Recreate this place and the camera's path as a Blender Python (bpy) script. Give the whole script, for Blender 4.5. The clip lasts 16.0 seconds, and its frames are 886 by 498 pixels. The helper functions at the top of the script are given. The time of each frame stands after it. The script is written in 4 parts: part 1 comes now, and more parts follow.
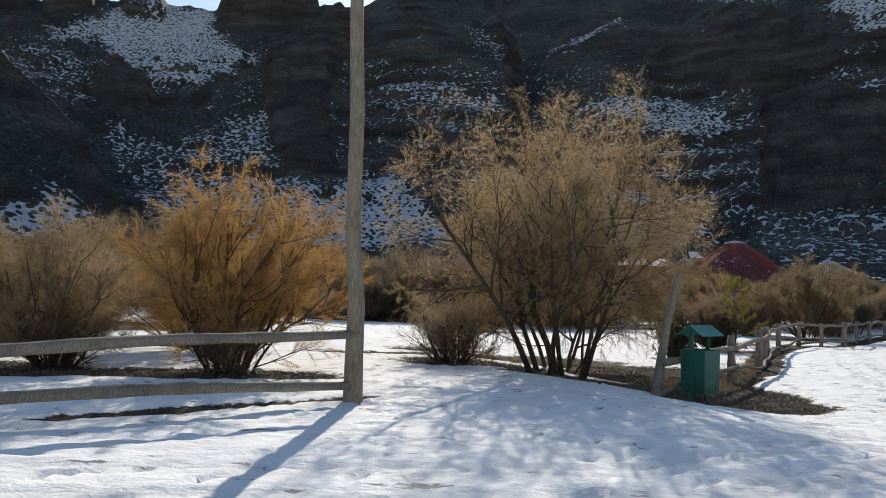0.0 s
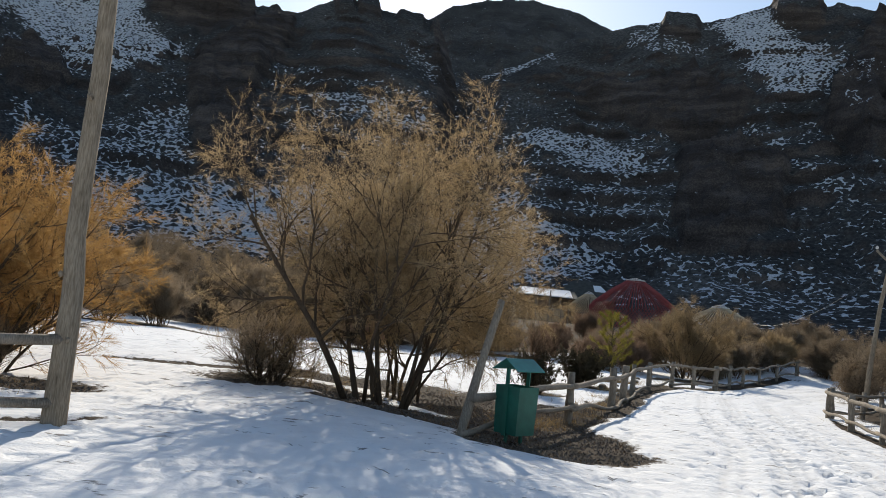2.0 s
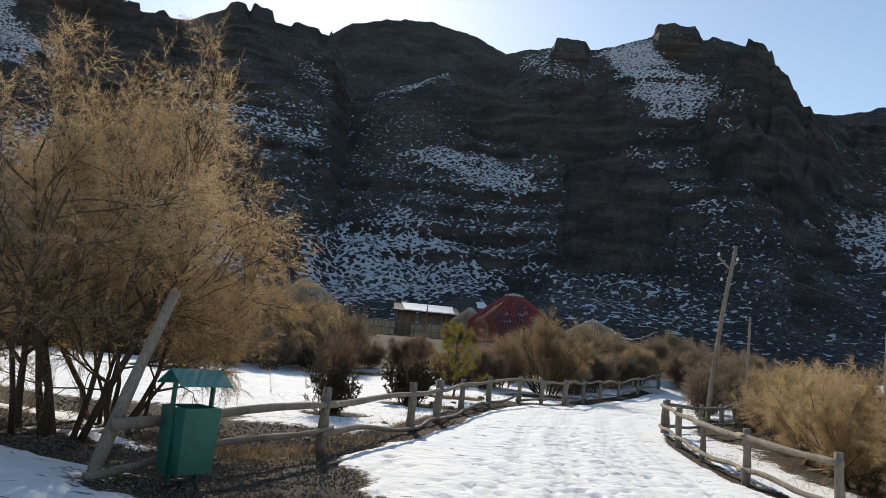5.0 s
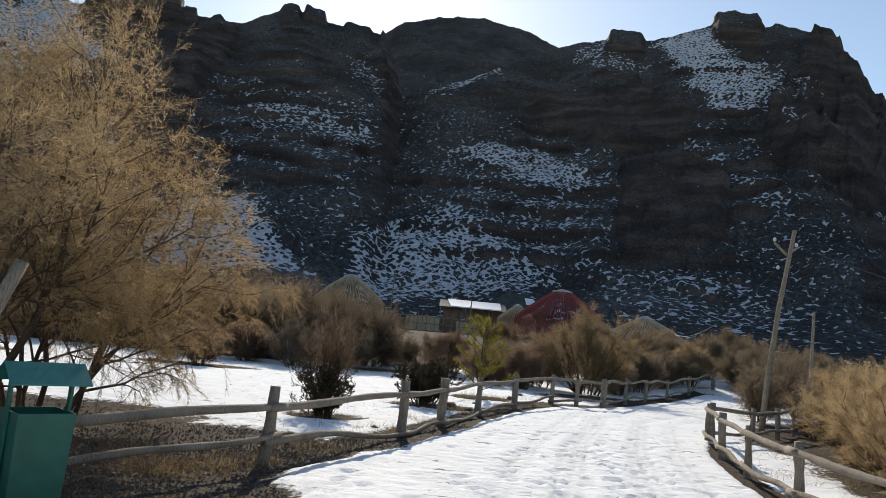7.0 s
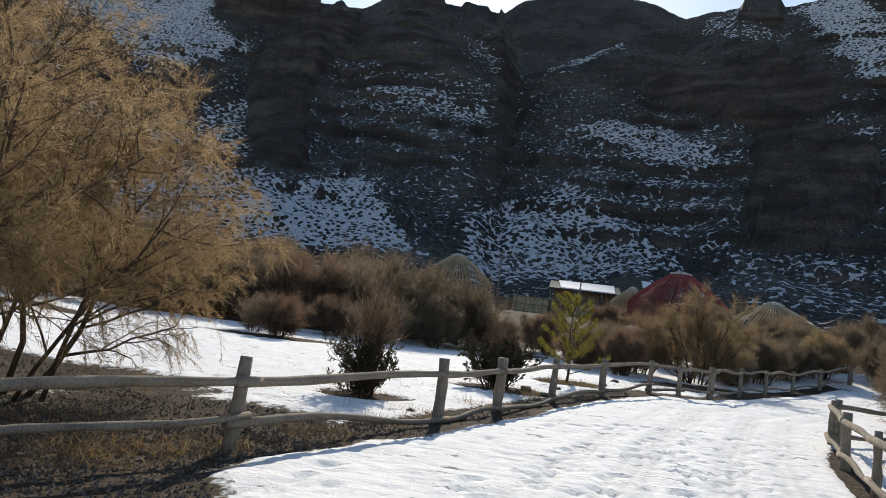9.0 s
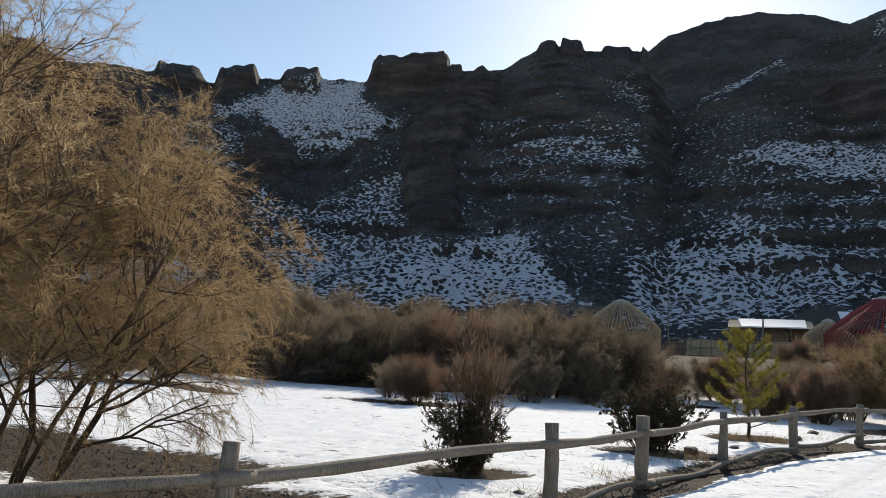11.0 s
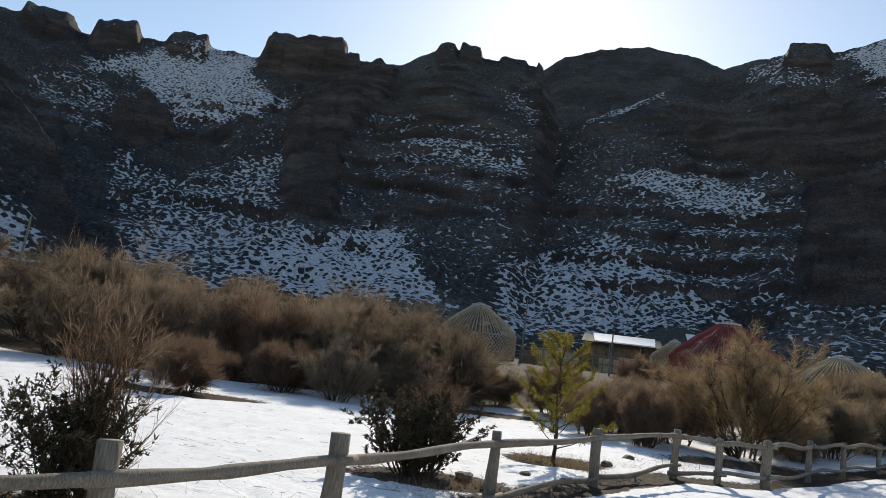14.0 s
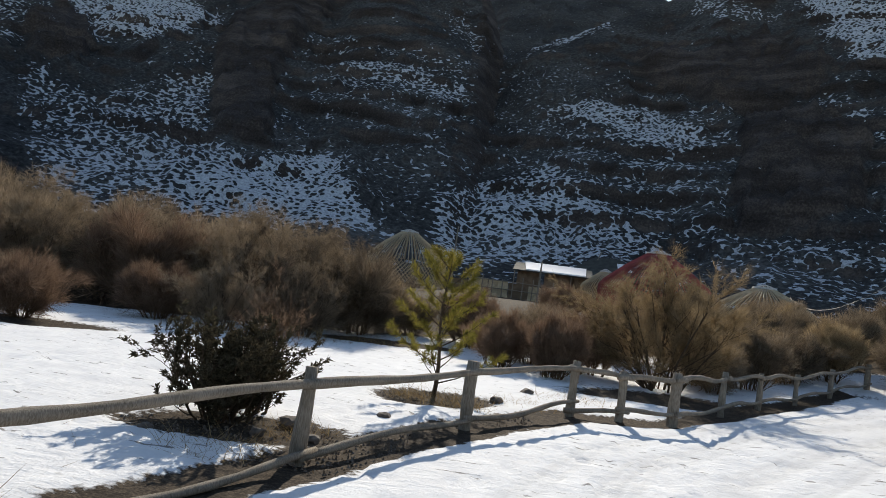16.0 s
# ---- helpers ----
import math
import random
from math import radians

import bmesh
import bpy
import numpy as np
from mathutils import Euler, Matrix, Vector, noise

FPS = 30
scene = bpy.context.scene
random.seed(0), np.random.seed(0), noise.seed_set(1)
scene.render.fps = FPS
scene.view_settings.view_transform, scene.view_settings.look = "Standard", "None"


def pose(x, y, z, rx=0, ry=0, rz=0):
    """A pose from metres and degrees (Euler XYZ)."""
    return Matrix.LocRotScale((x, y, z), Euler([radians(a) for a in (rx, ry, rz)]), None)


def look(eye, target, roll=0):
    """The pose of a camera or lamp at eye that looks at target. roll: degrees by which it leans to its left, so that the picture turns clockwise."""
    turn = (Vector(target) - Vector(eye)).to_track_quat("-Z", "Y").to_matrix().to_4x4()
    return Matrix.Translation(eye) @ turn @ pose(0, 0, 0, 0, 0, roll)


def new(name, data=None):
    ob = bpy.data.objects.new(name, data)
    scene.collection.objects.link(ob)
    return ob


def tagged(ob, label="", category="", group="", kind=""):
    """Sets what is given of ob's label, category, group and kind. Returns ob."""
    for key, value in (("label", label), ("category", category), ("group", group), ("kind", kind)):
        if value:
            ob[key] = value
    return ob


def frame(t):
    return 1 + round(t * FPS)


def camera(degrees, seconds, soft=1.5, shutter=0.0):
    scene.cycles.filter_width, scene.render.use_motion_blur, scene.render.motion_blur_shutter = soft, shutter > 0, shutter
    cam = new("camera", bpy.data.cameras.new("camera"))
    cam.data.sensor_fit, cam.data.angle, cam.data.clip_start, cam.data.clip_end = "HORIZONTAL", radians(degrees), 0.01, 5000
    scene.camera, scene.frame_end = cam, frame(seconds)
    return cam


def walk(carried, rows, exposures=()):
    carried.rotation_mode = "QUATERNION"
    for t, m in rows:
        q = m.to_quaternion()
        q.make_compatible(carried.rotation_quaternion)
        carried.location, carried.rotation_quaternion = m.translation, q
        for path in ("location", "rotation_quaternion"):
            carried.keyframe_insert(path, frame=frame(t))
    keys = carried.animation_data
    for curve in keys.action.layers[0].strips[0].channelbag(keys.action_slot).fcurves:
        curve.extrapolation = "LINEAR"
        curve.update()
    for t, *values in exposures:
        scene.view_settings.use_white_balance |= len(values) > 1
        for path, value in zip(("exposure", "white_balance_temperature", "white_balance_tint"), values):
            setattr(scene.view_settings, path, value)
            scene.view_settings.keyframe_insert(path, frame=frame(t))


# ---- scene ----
cam = camera(63.6, 16.0, soft=0.8)
PATH = [
    (0, (0.000, 0.000, 1.451), (-0.365, 9.972, 2.105), 1.56),
    (0.5, (0.457, 0.312, 1.510), (0.378, 10.304, 1.893), 4.07),
    (1, (0.861, 0.688, 1.535), (0.906, 10.658, 2.303), 5.88),
    (1.5, (1.302, 0.992, 1.539), (1.833, 10.923, 2.577), 6.40),
    (2, (1.746, 1.314, 1.547), (2.449, 11.241, 2.524), 6.01),
    (2.5, (2.194, 1.808, 1.581), (3.774, 11.622, 2.678), 5.18),
    (3, (2.664, 2.233, 1.587), (4.458, 11.995, 2.802), 4.99),
    (3.5, (3.149, 2.589, 1.549), (5.140, 12.300, 2.865), 6.11),
    (4, (3.689, 2.912, 1.564), (6.357, 12.440, 3.017), 5.18),
    (4.5, (4.197, 3.226, 1.585), (6.506, 12.865, 2.909), 4.24),
    (4.7, (4.397, 3.336, 1.564), (6.564, 13.005, 2.915), 4.83),
    (6.8, (6.059, 5.177, 1.574), (7.545, 14.969, 2.956), 5.16),
    (7, (6.231, 5.362, 1.590), (7.514, 15.196, 2.869), 5.65),
    (7.5, (6.589, 5.873, 1.571), (7.254, 15.799, 2.584), 6.71),
    (8, (6.978, 6.374, 1.562), (7.526, 16.310, 2.550), 6.80),
    (8.5, (7.391, 6.847, 1.569), (7.373, 16.814, 2.380), 7.17),
    (8.7, (7.528, 7.037, 1.559), (7.344, 17.003, 2.366), 7.16),
    (10.8, (8.472, 9.719, 1.518), (6.347, 19.375, 3.022), 3.00),
    (11, (8.553, 9.937, 1.563), (5.913, 19.472, 3.013), 2.80),
    (11.5, (8.675, 10.594, 1.582), (5.849, 20.014, 3.392), 3.29),
    (12, (8.897, 11.283, 1.571), (5.509, 20.520, 3.361), 4.61),
    (12.5, (9.140, 11.982, 1.549), (5.303, 21.057, 3.257), 5.33),
    (13, (9.450, 12.683, 1.552), (6.040, 21.924, 3.277), 5.41),
    (13.5, (9.804, 13.403, 1.576), (6.691, 22.782, 3.108), 5.41),
    (14, (10.150, 14.121, 1.590), (9.096, 23.942, 3.154), 7.31),
    (14.5, (10.516, 14.853, 1.579), (9.763, 24.723, 2.997), 6.62),
    (15, (10.810, 15.602, 1.568), (10.265, 25.499, 2.891), 7.23),
    (15.5, (11.128, 16.316, 1.580), (10.891, 26.264, 2.570), 6.96),
    (16, (11.464, 16.983, 1.618), (11.307, 26.956, 2.329), 7.57),
]
walk(cam, [(t, look(eye, target, roll)) for t, eye, target, roll in PATH], [(0, 0.35, 6900, 8.5), (16, 0.35, 6900, 8.5)])

# ---- world, sun ----
SUN_BEARING, SUN_HEIGHT = 2.0, 28.0
world = bpy.data.worlds.new("world")
scene.world = world
world.use_nodes = True
wn, wl = world.node_tree.nodes, world.node_tree.links
sky = wn.new("ShaderNodeTexSky")
sky.sky_type, sky.sun_disc = "NISHITA", False
sky.sun_elevation, sky.sun_rotation = radians(SUN_HEIGHT), radians(SUN_BEARING)
sky.air_density, sky.dust_density, sky.ozone_density = 1.0, 0.2, 0.8
wl.new(sky.outputs[0], wn["Background"].inputs[0])
wn["Background"].inputs[1].default_value = 0.125
sun = new("sun", bpy.data.lights.new("sun", "SUN"))
sun.data.energy, sun.data.angle, sun.data.color = 4.1, radians(0.55), (1.0, 0.94, 0.85)
b, h = radians(SUN_BEARING), radians(SUN_HEIGHT)
sun.matrix_world = look((math.sin(b) * math.cos(h) * 100, math.cos(b) * math.cos(h) * 100, math.sin(h) * 100), (0, 0, 0))


# ---- number helpers ----
TABLE = np.random.RandomState(7).rand(256, 256)


def vnoise(x, y):
    """Smooth value noise, 0 to 1, one lump per unit."""
    x, y = np.asarray(x, float), np.asarray(y, float)
    i, j = np.floor(x).astype(int), np.floor(y).astype(int)
    u, v = x - i, y - j
    u, v = u * u * (3 - 2 * u), v * v * (3 - 2 * v)
    a, b_ = TABLE[i % 256, j % 256], TABLE[(i + 1) % 256, j % 256]
    c, d = TABLE[i % 256, (j + 1) % 256], TABLE[(i + 1) % 256, (j + 1) % 256]
    return (a * (1 - u) + b_ * u) * (1 - v) + (c * (1 - u) + d * u) * v


def fbm(x, y, octaves=4, gain=0.5):
    total, amp, norm = 0, 1.0, 0
    for k in range(octaves):
        total = total + amp * vnoise(x * 2 ** k + 17.3 * k, y * 2 ** k + 5.1 * k)
        norm, amp = norm + amp, amp * gain
    return total / norm


def ridged(x, y, octaves=4):
    total, amp, norm = 0, 1.0, 0
    for k in range(octaves):
        total = total + amp * (1 - np.abs(2 * vnoise(x * 2 ** k + 9.7 * k, y * 2 ** k + 3.3 * k) - 1))
        norm, amp = norm + amp, amp * 0.5
    return total / norm


def step(a, b_, x):
    t = np.clip((np.asarray(x, float) - a) / (b_ - a), 0, 1)
    return t * t * (3 - 2 * t)


def base_height(x, y):
    """The lie of the land: a low bank by the pole, the path below it, a rise towards the camp."""
    across = x + 0.45 * (y - 9)
    r = np.hypot(x - 6, y - 6)
    return 0.09 - 0.28 * step(2.5, 6, across) - 0.1 * step(8, 20, across) + 2.4 * step(36, 66, r) + 1.0 * step(66, 90, r)


def floor_at(x, y):
    return float(base_height(x, y))


# ---- materials ----
def material(name, build):
    m = bpy.data.materials.new(name)
    m.use_nodes = True
    n, l = m.node_tree.nodes, m.node_tree.links
    build(n, l, n["Principled BSDF"])
    return m


def ramp(n, l, source, stops):
    r = n.new("ShaderNodeValToRGB")
    e = r.color_ramp.elements
    while len(e) < len(stops):
        e.new(0.5)
    for k, (at, col) in zip(e, stops):
        k.position, k.color = at, (*col, 1) if len(col) == 3 else col
    l.new(source, r.inputs[0])
    return r.outputs[0]


def tex(n, l, scale, detail=4, stretch=(1, 1, 1), rough=0.55, coords="Object"):
    c = n.new("ShaderNodeTexCoord")
    mp = n.new("ShaderNodeMapping")
    mp.inputs["Scale"].default_value = stretch
    t = n.new("ShaderNodeTexNoise")
    t.inputs["Scale"].default_value, t.inputs["Detail"].default_value, t.inputs["Roughness"].default_value = scale, detail, rough
    l.new(c.outputs[coords], mp.inputs[0])
    l.new(mp.outputs[0], t.inputs["Vector"])
    return t.outputs["Fac"]


def mathn(n, l, op, a, b_=None):
    m = n.new("ShaderNodeMath")
    m.operation = op
    for k, v in enumerate((a, b_)):
        if v is None:
            continue
        if isinstance(v, (int, float)):
            m.inputs[k].default_value = v
        else:
            l.new(v, m.inputs[k])
    return m.outputs[0]


def mix(n, l, fac, a, b_):
    m = n.new("ShaderNodeMix")
    m.data_type = "RGBA"
    for k, v in ((0, fac), (6, a), (7, b_)):
        if isinstance(v, tuple):
            m.inputs[k].default_value = (*v, 1)
        elif isinstance(v, (int, float)):
            m.inputs[k].default_value = v
        else:
            l.new(v, m.inputs[k])
    return m.outputs[2]


def bump(n, l, p, heightsock, strength, distance):
    bn = n.new("ShaderNodeBump")
    bn.inputs["Strength"].default_value, bn.inputs["Distance"].default_value = strength, distance
    l.new(heightsock, bn.inputs["Height"])
    l.new(bn.outputs[0], p.inputs["Normal"])


def wood_mat(name, dark, light, grain=(1, 1, 12)):
    def build(n, l, p):
        fine = tex(n, l, 14, 6, (6, 6, 0.6))
        broad = tex(n, l, 3, 3)
        c = ramp(n, l, mathn(n, l, "ADD", mathn(n, l, "MULTIPLY", fine, 0.65), mathn(n, l, "MULTIPLY", broad, 0.35)), [(0.3, dark), (0.62, light)])
        l.new(c, p.inputs["Base Color"])
        p.inputs["Roughness"].default_value = 0.92
        p.inputs["Specular IOR Level"].default_value = 0.2
        bump(n, l, p, fine, 0.8, 0.014)
    return material(name, build)


GREY_WOOD = wood_mat("weathered_wood", (0.10, 0.08, 0.06), (0.33, 0.28, 0.22))
BARK = wood_mat("bark", (0.035, 0.025, 0.018), (0.12, 0.085, 0.055))
TWIG = wood_mat("twig_bark", (0.06, 0.04, 0.025), (0.17, 0.11, 0.06))
POLE_WOOD = wood_mat("pole_wood", (0.12, 0.09, 0.06), (0.36, 0.29, 0.21))


def leaf_mat(name, a, b_, glow=0.5):
    def build(n, l, p):
        g = n.new("ShaderNodeNewGeometry")
        broad = tex(n, l, 1.3, 3)
        f = mathn(n, l, "ADD", mathn(n, l, "MULTIPLY", g.outputs["Random Per Island"], 0.6), mathn(n, l, "MULTIPLY", broad, 0.5))
        oi = n.new("ShaderNodeObjectInfo")
        f = mathn(n, l, "ADD", f, mathn(n, l, "MULTIPLY", mathn(n, l, "SUBTRACT", oi.outputs["Random"], 0.5), 0.36))
        c = ramp(n, l, f, [(0.2, a), (0.85, b_)])
        d, t, m = n.new("ShaderNodeBsdfDiffuse"), n.new("ShaderNodeBsdfTranslucent"), n.new("ShaderNodeMixShader")
        l.new(c, d.inputs[0])
        l.new(c, t.inputs[0])
        m.inputs[0].default_value = glow
        l.new(d.outputs[0], m.inputs[1])
        l.new(t.outputs[0], m.inputs[2])
        l.new(m.outputs[0], n["Material Output"].inputs[0])
    return material(name, build)


GOLD = leaf_mat("golden_leaf", (0.24, 0.165, 0.085), (0.52, 0.385, 0.225), 0.55)
ORANGE = leaf_mat("orange_leaf", (0.32, 0.175, 0.06), (0.56, 0.36, 0.15), 0.5)
STRAW = leaf_mat("dry_leaf", (0.21, 0.15, 0.085), (0.45, 0.34, 0.205), 0.45)
BROWN = leaf_mat("brown_twig", (0.10, 0.076, 0.054), (0.36, 0.28, 0.195), 0.4)
RUST = leaf_mat("rust_twig", (0.13, 0.085, 0.06), (0.31, 0.21, 0.145), 0.35)
EVERGREEN = leaf_mat("evergreen", (0.03, 0.028, 0.018), (0.12, 0.10, 0.065), 0.25)
PINE = leaf_mat("pine_needle", (0.10, 0.10, 0.022), (0.34, 0.28, 0.07), 0.4)
LITTER = leaf_mat("fallen_leaf", (0.06, 0.04, 0.028), (0.24, 0.16, 0.095), 0.1)
GRASS = leaf_mat("dry_grass", (0.2, 0.13, 0.06), (0.46, 0.335, 0.175), 0.4)


def snow_ground(n, l, p):
    at = n.new("ShaderNodeAttribute")
    at.attribute_name = "dirt"
    fine, mid, grit = tex(n, l, 9, 6), tex(n, l, 1.6, 4), tex(n, l, 38, 4)
    edge = mathn(n, l, "ADD", at.outputs["Fac"], mathn(n, l, "MULTIPLY", mathn(n, l, "SUBTRACT", fine, 0.5), 0.55))
    mask = ramp(n, l, edge, [(0.46, (0, 0, 0)), (0.56, (1, 1, 1))])
    snow = ramp(n, l, mid, [(0.3, (0.74, 0.74, 0.75)), (0.7, (0.84, 0.84, 0.84))])
    earth = ramp(n, l, mathn(n, l, "ADD", mathn(n, l, "MULTIPLY", grit, 0.6), mathn(n, l, "MULTIPLY", fine, 0.4)), [(0.32, (0.02, 0.016, 0.013)), (0.5, (0.062, 0.049, 0.038)), (0.72, (0.17, 0.13, 0.092))])
    # wind-scoured dashes and dirty old prints in the crust
    dash = tex(n, l, 2.6, 5, (0.8, 2.4, 1.0), 0.62)
    worn = ramp(n, l, dash, [(0.63, (0, 0, 0)), (0.675, (0.75, 0.75, 0.75))])
    snow = mix(n, l, worn, snow, earth)
    # dirty snow pressed down by wheels
    tr = n.new("ShaderNodeAttribute")
    tr.attribute_name = "track"
    snow = mix(n, l, mathn(n, l, "MULTIPLY", tr.outputs["Fac"], mathn(n, l, "MULTIPLY", fine, 0.6)), snow, (0.34, 0.33, 0.32))
    l.new(mix(n, l, mask, snow, earth), p.inputs["Base Color"])
    bare = n.new("ShaderNodeRGBToBW")
    l.new(mask, bare.inputs[0])
    p.inputs["Roughness"].default_value = 0.9
    l.new(mathn(n, l, "MULTIPLY_ADD", bare.outputs[0], -0.17), p.inputs["Specular IOR Level"])
    p.inputs["Specular IOR Level"].links[0].from_node.inputs[2].default_value = 0.2
    streak = tex(n, l, 3.2, 5, (0.7, 2.2, 1.0), 0.6)
    relief = mathn(n, l, "ADD", mathn(n, l, "MULTIPLY", streak, 1.3), mathn(n, l, "ADD", fine, mathn(n, l, "MULTIPLY", grit, 0.3)))
    bump(n, l, p, relief, 0.55, 0.03)


SNOW_GROUND = material("snow_and_earth", snow_ground)


def rock_slope(n, l, p):
    at = n.new("ShaderNodeAttribute")
    at.attribute_name = "snow"
    tuft, broad, fine = tex(n, l, 1.1, 4, (1, 1, 1.2), 0.6), tex(n, l, 0.035, 5), tex(n, l, 2.2, 5)
    band = tex(n, l, 0.09, 6, (0.5, 0.5, 2.2), 0.65)
    streak = tex(n, l, 1.2, 5, (0.42, 0.42, 1.5), 0.65)
    co = n.new("ShaderNodeTexCoord")
    # low shrubs that stand out of the snow
    dots = n.new("ShaderNodeTexVoronoi")
    dots.inputs["Scale"].default_value = 0.85
    l.new(co.outputs["Object"], dots.inputs["Vector"])
    s = mathn(n, l, "SUBTRACT", mathn(n, l, "MULTIPLY", at.outputs["Fac"], 0.9), 0.285)
    s = mathn(n, l, "ADD", s, mathn(n, l, "MULTIPLY", mathn(n, l, "SUBTRACT", tuft, 0.5), 0.6))
    s = mathn(n, l, "ADD", s, mathn(n, l, "MULTIPLY", mathn(n, l, "SUBTRACT", streak, 0.5), 0.9))
    s = mathn(n, l, "ADD", s, mathn(n, l, "MULTIPLY", mathn(n, l, "SUBTRACT", dots.outputs["Distance"], 0.46), 1.5))
    mask = ramp(n, l, s, [(0.45, (0, 0, 0)), (0.55, (1, 1, 1))])
    rock = ramp(n, l, mathn(n, l, "ADD", mathn(n, l, "MULTIPLY", band, 0.6), mathn(n, l, "MULTIPLY", fine, 0.4)), [(0.36, (0.022, 0.018, 0.016)), (0.5, (0.056, 0.045, 0.04)), (0.66, (0.14, 0.112, 0.096))])
    scrub = ramp(n, l, mathn(n, l, "ADD", mathn(n, l, "MULTIPLY", tuft, 0.6), mathn(n, l, "MULTIPLY", broad, 0.4)), [(0.36, (0.02, 0.02, 0.02)), (0.5, (0.05, 0.049, 0.047)), (0.66, (0.135, 0.128, 0.118))])
    st = n.new("ShaderNodeAttribute")
    st.attribute_name = "steep"
    ground = mix(n, l, st.outputs["Fac"], scrub, rock)
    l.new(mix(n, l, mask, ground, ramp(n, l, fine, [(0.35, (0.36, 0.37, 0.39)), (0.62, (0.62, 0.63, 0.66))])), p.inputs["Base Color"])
    p.inputs["Roughness"].default_value = 0.9
    p.inputs["Specular IOR Level"].default_value = 0.1
    bump(n, l, p, mathn(n, l, "ADD", mathn(n, l, "MULTIPLY", tuft, 0.5), mathn(n, l, "MULTIPLY", fine, 0.3)), 0.8, 1.2)


ROCK = material("rock_and_snow", rock_slope)


def plain(name, a, b_, rough, scale=8, metal=0.0, bumps=0.2):
    def build(n, l, p):
        f = tex(n, l, scale, 5)
        l.new(ramp(n, l, f, [(0.3, a), (0.7, b_)]), p.inputs["Base Color"])
        p.inputs["Roughness"].default_value, p.inputs["Metallic"].default_value = rough, metal
        bump(n, l, p, f, bumps, 0.004)
    return material(name, build)


GREEN_PAINT = plain("green_paint", (0.008, 0.10, 0.07), (0.015, 0.15, 0.105), 0.5, 6)
TEAL_PAINT = plain("teal_paint", (0.012, 0.15, 0.13), (0.025, 0.21, 0.18), 0.45, 6)
DARK_INSIDE = plain("bin_inside", (0.01, 0.02, 0.016), (0.02, 0.035, 0.03), 0.9)
RED_POLE = plain("red_paint", (0.2, 0.03, 0.026), (0.36, 0.07, 0.056), 0.6, 3)
CANE = plain("cane", (0.36, 0.27, 0.16), (0.58, 0.46, 0.30), 0.8, 4)
RING_WOOD = plain("pale_wood", (0.45, 0.42, 0.38), (0.62, 0.59, 0.55), 0.8, 4)
ROOF_SNOW = plain("roof_snow", (0.76, 0.76, 0.77), (0.84, 0.84, 0.85), 0.8, 1.5)
CLAY = plain("clay_wall", (0.12, 0.08, 0.05), (0.22, 0.155, 0.10), 0.95, 2)
FELT = plain("roof_felt", (0.035, 0.035, 0.03), (0.07, 0.07, 0.06), 0.9, 2)
WIRE = plain("wire", (0.03, 0.03, 0.03), (0.05, 0.05, 0.05), 0.6)
PORCELAIN = plain("porcelain", (0.55, 0.53, 0.5), (0.68, 0.66, 0.62), 0.3)
STONE = plain("stone", (0.06, 0.05, 0.04), (0.2, 0.16, 0.13), 0.9, 10)


# ---- mesh helpers ----
class Build:
    """Collects points and faces for one mesh."""

    def __init__(self):
        self.v, self.f, self.n, self.blocks = [], [], 0, []

    def add(self, verts, faces):
        k = self.n
        self.v.extend(tuple(p) for p in verts)
        self.f.extend(tuple(i + k for i in f) for f in faces)
        self.n += len(verts)

    def tube(self, pts, radii, sides=6, caps=True):
        pts = [Vector(p) for p in pts]
        k, verts = len(pts), []
        side = None
        for i, p in enumerate(pts):
            d = (pts[min(i + 1, k - 1)] - pts[max(i - 1, 0)])
            d = d.normalized() if d.length > 1e-9 else Vector((0, 0, 1))
            side = d.cross(Vector((0, 0, 1)) if abs(pts[-1].z - pts[0].z) < 0.7 * (pts[-1] - pts[0]).length else Vector((1, 0, 0))).normalized()
            up = d.cross(side)
            for s in range(sides):
                a = 2 * math.pi * s / sides
                verts.append(p + radii[i] * (math.cos(a) * side + math.sin(a) * up))
        faces = [(i * sides + s, i * sides + (s + 1) % sides, (i + 1) * sides + (s + 1) % sides, (i + 1) * sides + s) for i in range(k - 1) for s in range(sides)]
        if caps:
            faces += [tuple(range(sides - 1, -1, -1)), tuple((k - 1) * sides + s for s in range(sides))]
        self.add(verts, faces)

    def box(self, m, sx, sy, sz):
        """A box of that size standing on the origin of the pose m."""
        v = [m @ Vector((x * sx / 2, y * sy / 2, z * sz)) for z in (0, 1) for x, y in ((-1, -1), (1, -1), (1, 1), (-1, 1))]
        self.add(v, [(3, 2, 1, 0), (4, 5, 6, 7), (0, 1, 5, 4), (1, 2, 6, 5), (2, 3, 7, 6), (3, 0, 4, 7)])

    def quads(self, arr):
        """arr: N x 4 x 3 points, one quad each."""
        self.blocks.append(arr.reshape(-1, 3))

    def mesh(self, name):
        me = bpy.data.meshes.new(name)
        if self.blocks:
            a = np.concatenate(self.blocks)
            own = np.array(self.v, float).reshape(-1, 3)
            n4 = len(a) // 4
            quads = (np.arange(n4 * 4).reshape(-1, 4) + len(own)).tolist()
            me.from_pydata(np.concatenate([own, a]).tolist(), [], self.f + quads)
        else:
            me.from_pydata(self.v, [], self.f)
        me.update()
        return me


def part(name, build, mat, parent, label="", smooth=False, m=None):
    me = build.mesh(name) if isinstance(build, Build) else build
    if not me.materials:
        me.materials.append(mat)
    if smooth:
        me.shade_smooth()
    ob = new(name, me)
    ob.parent = parent
    if m is not None:
        ob.matrix_basis = m
    return tagged(ob, label)


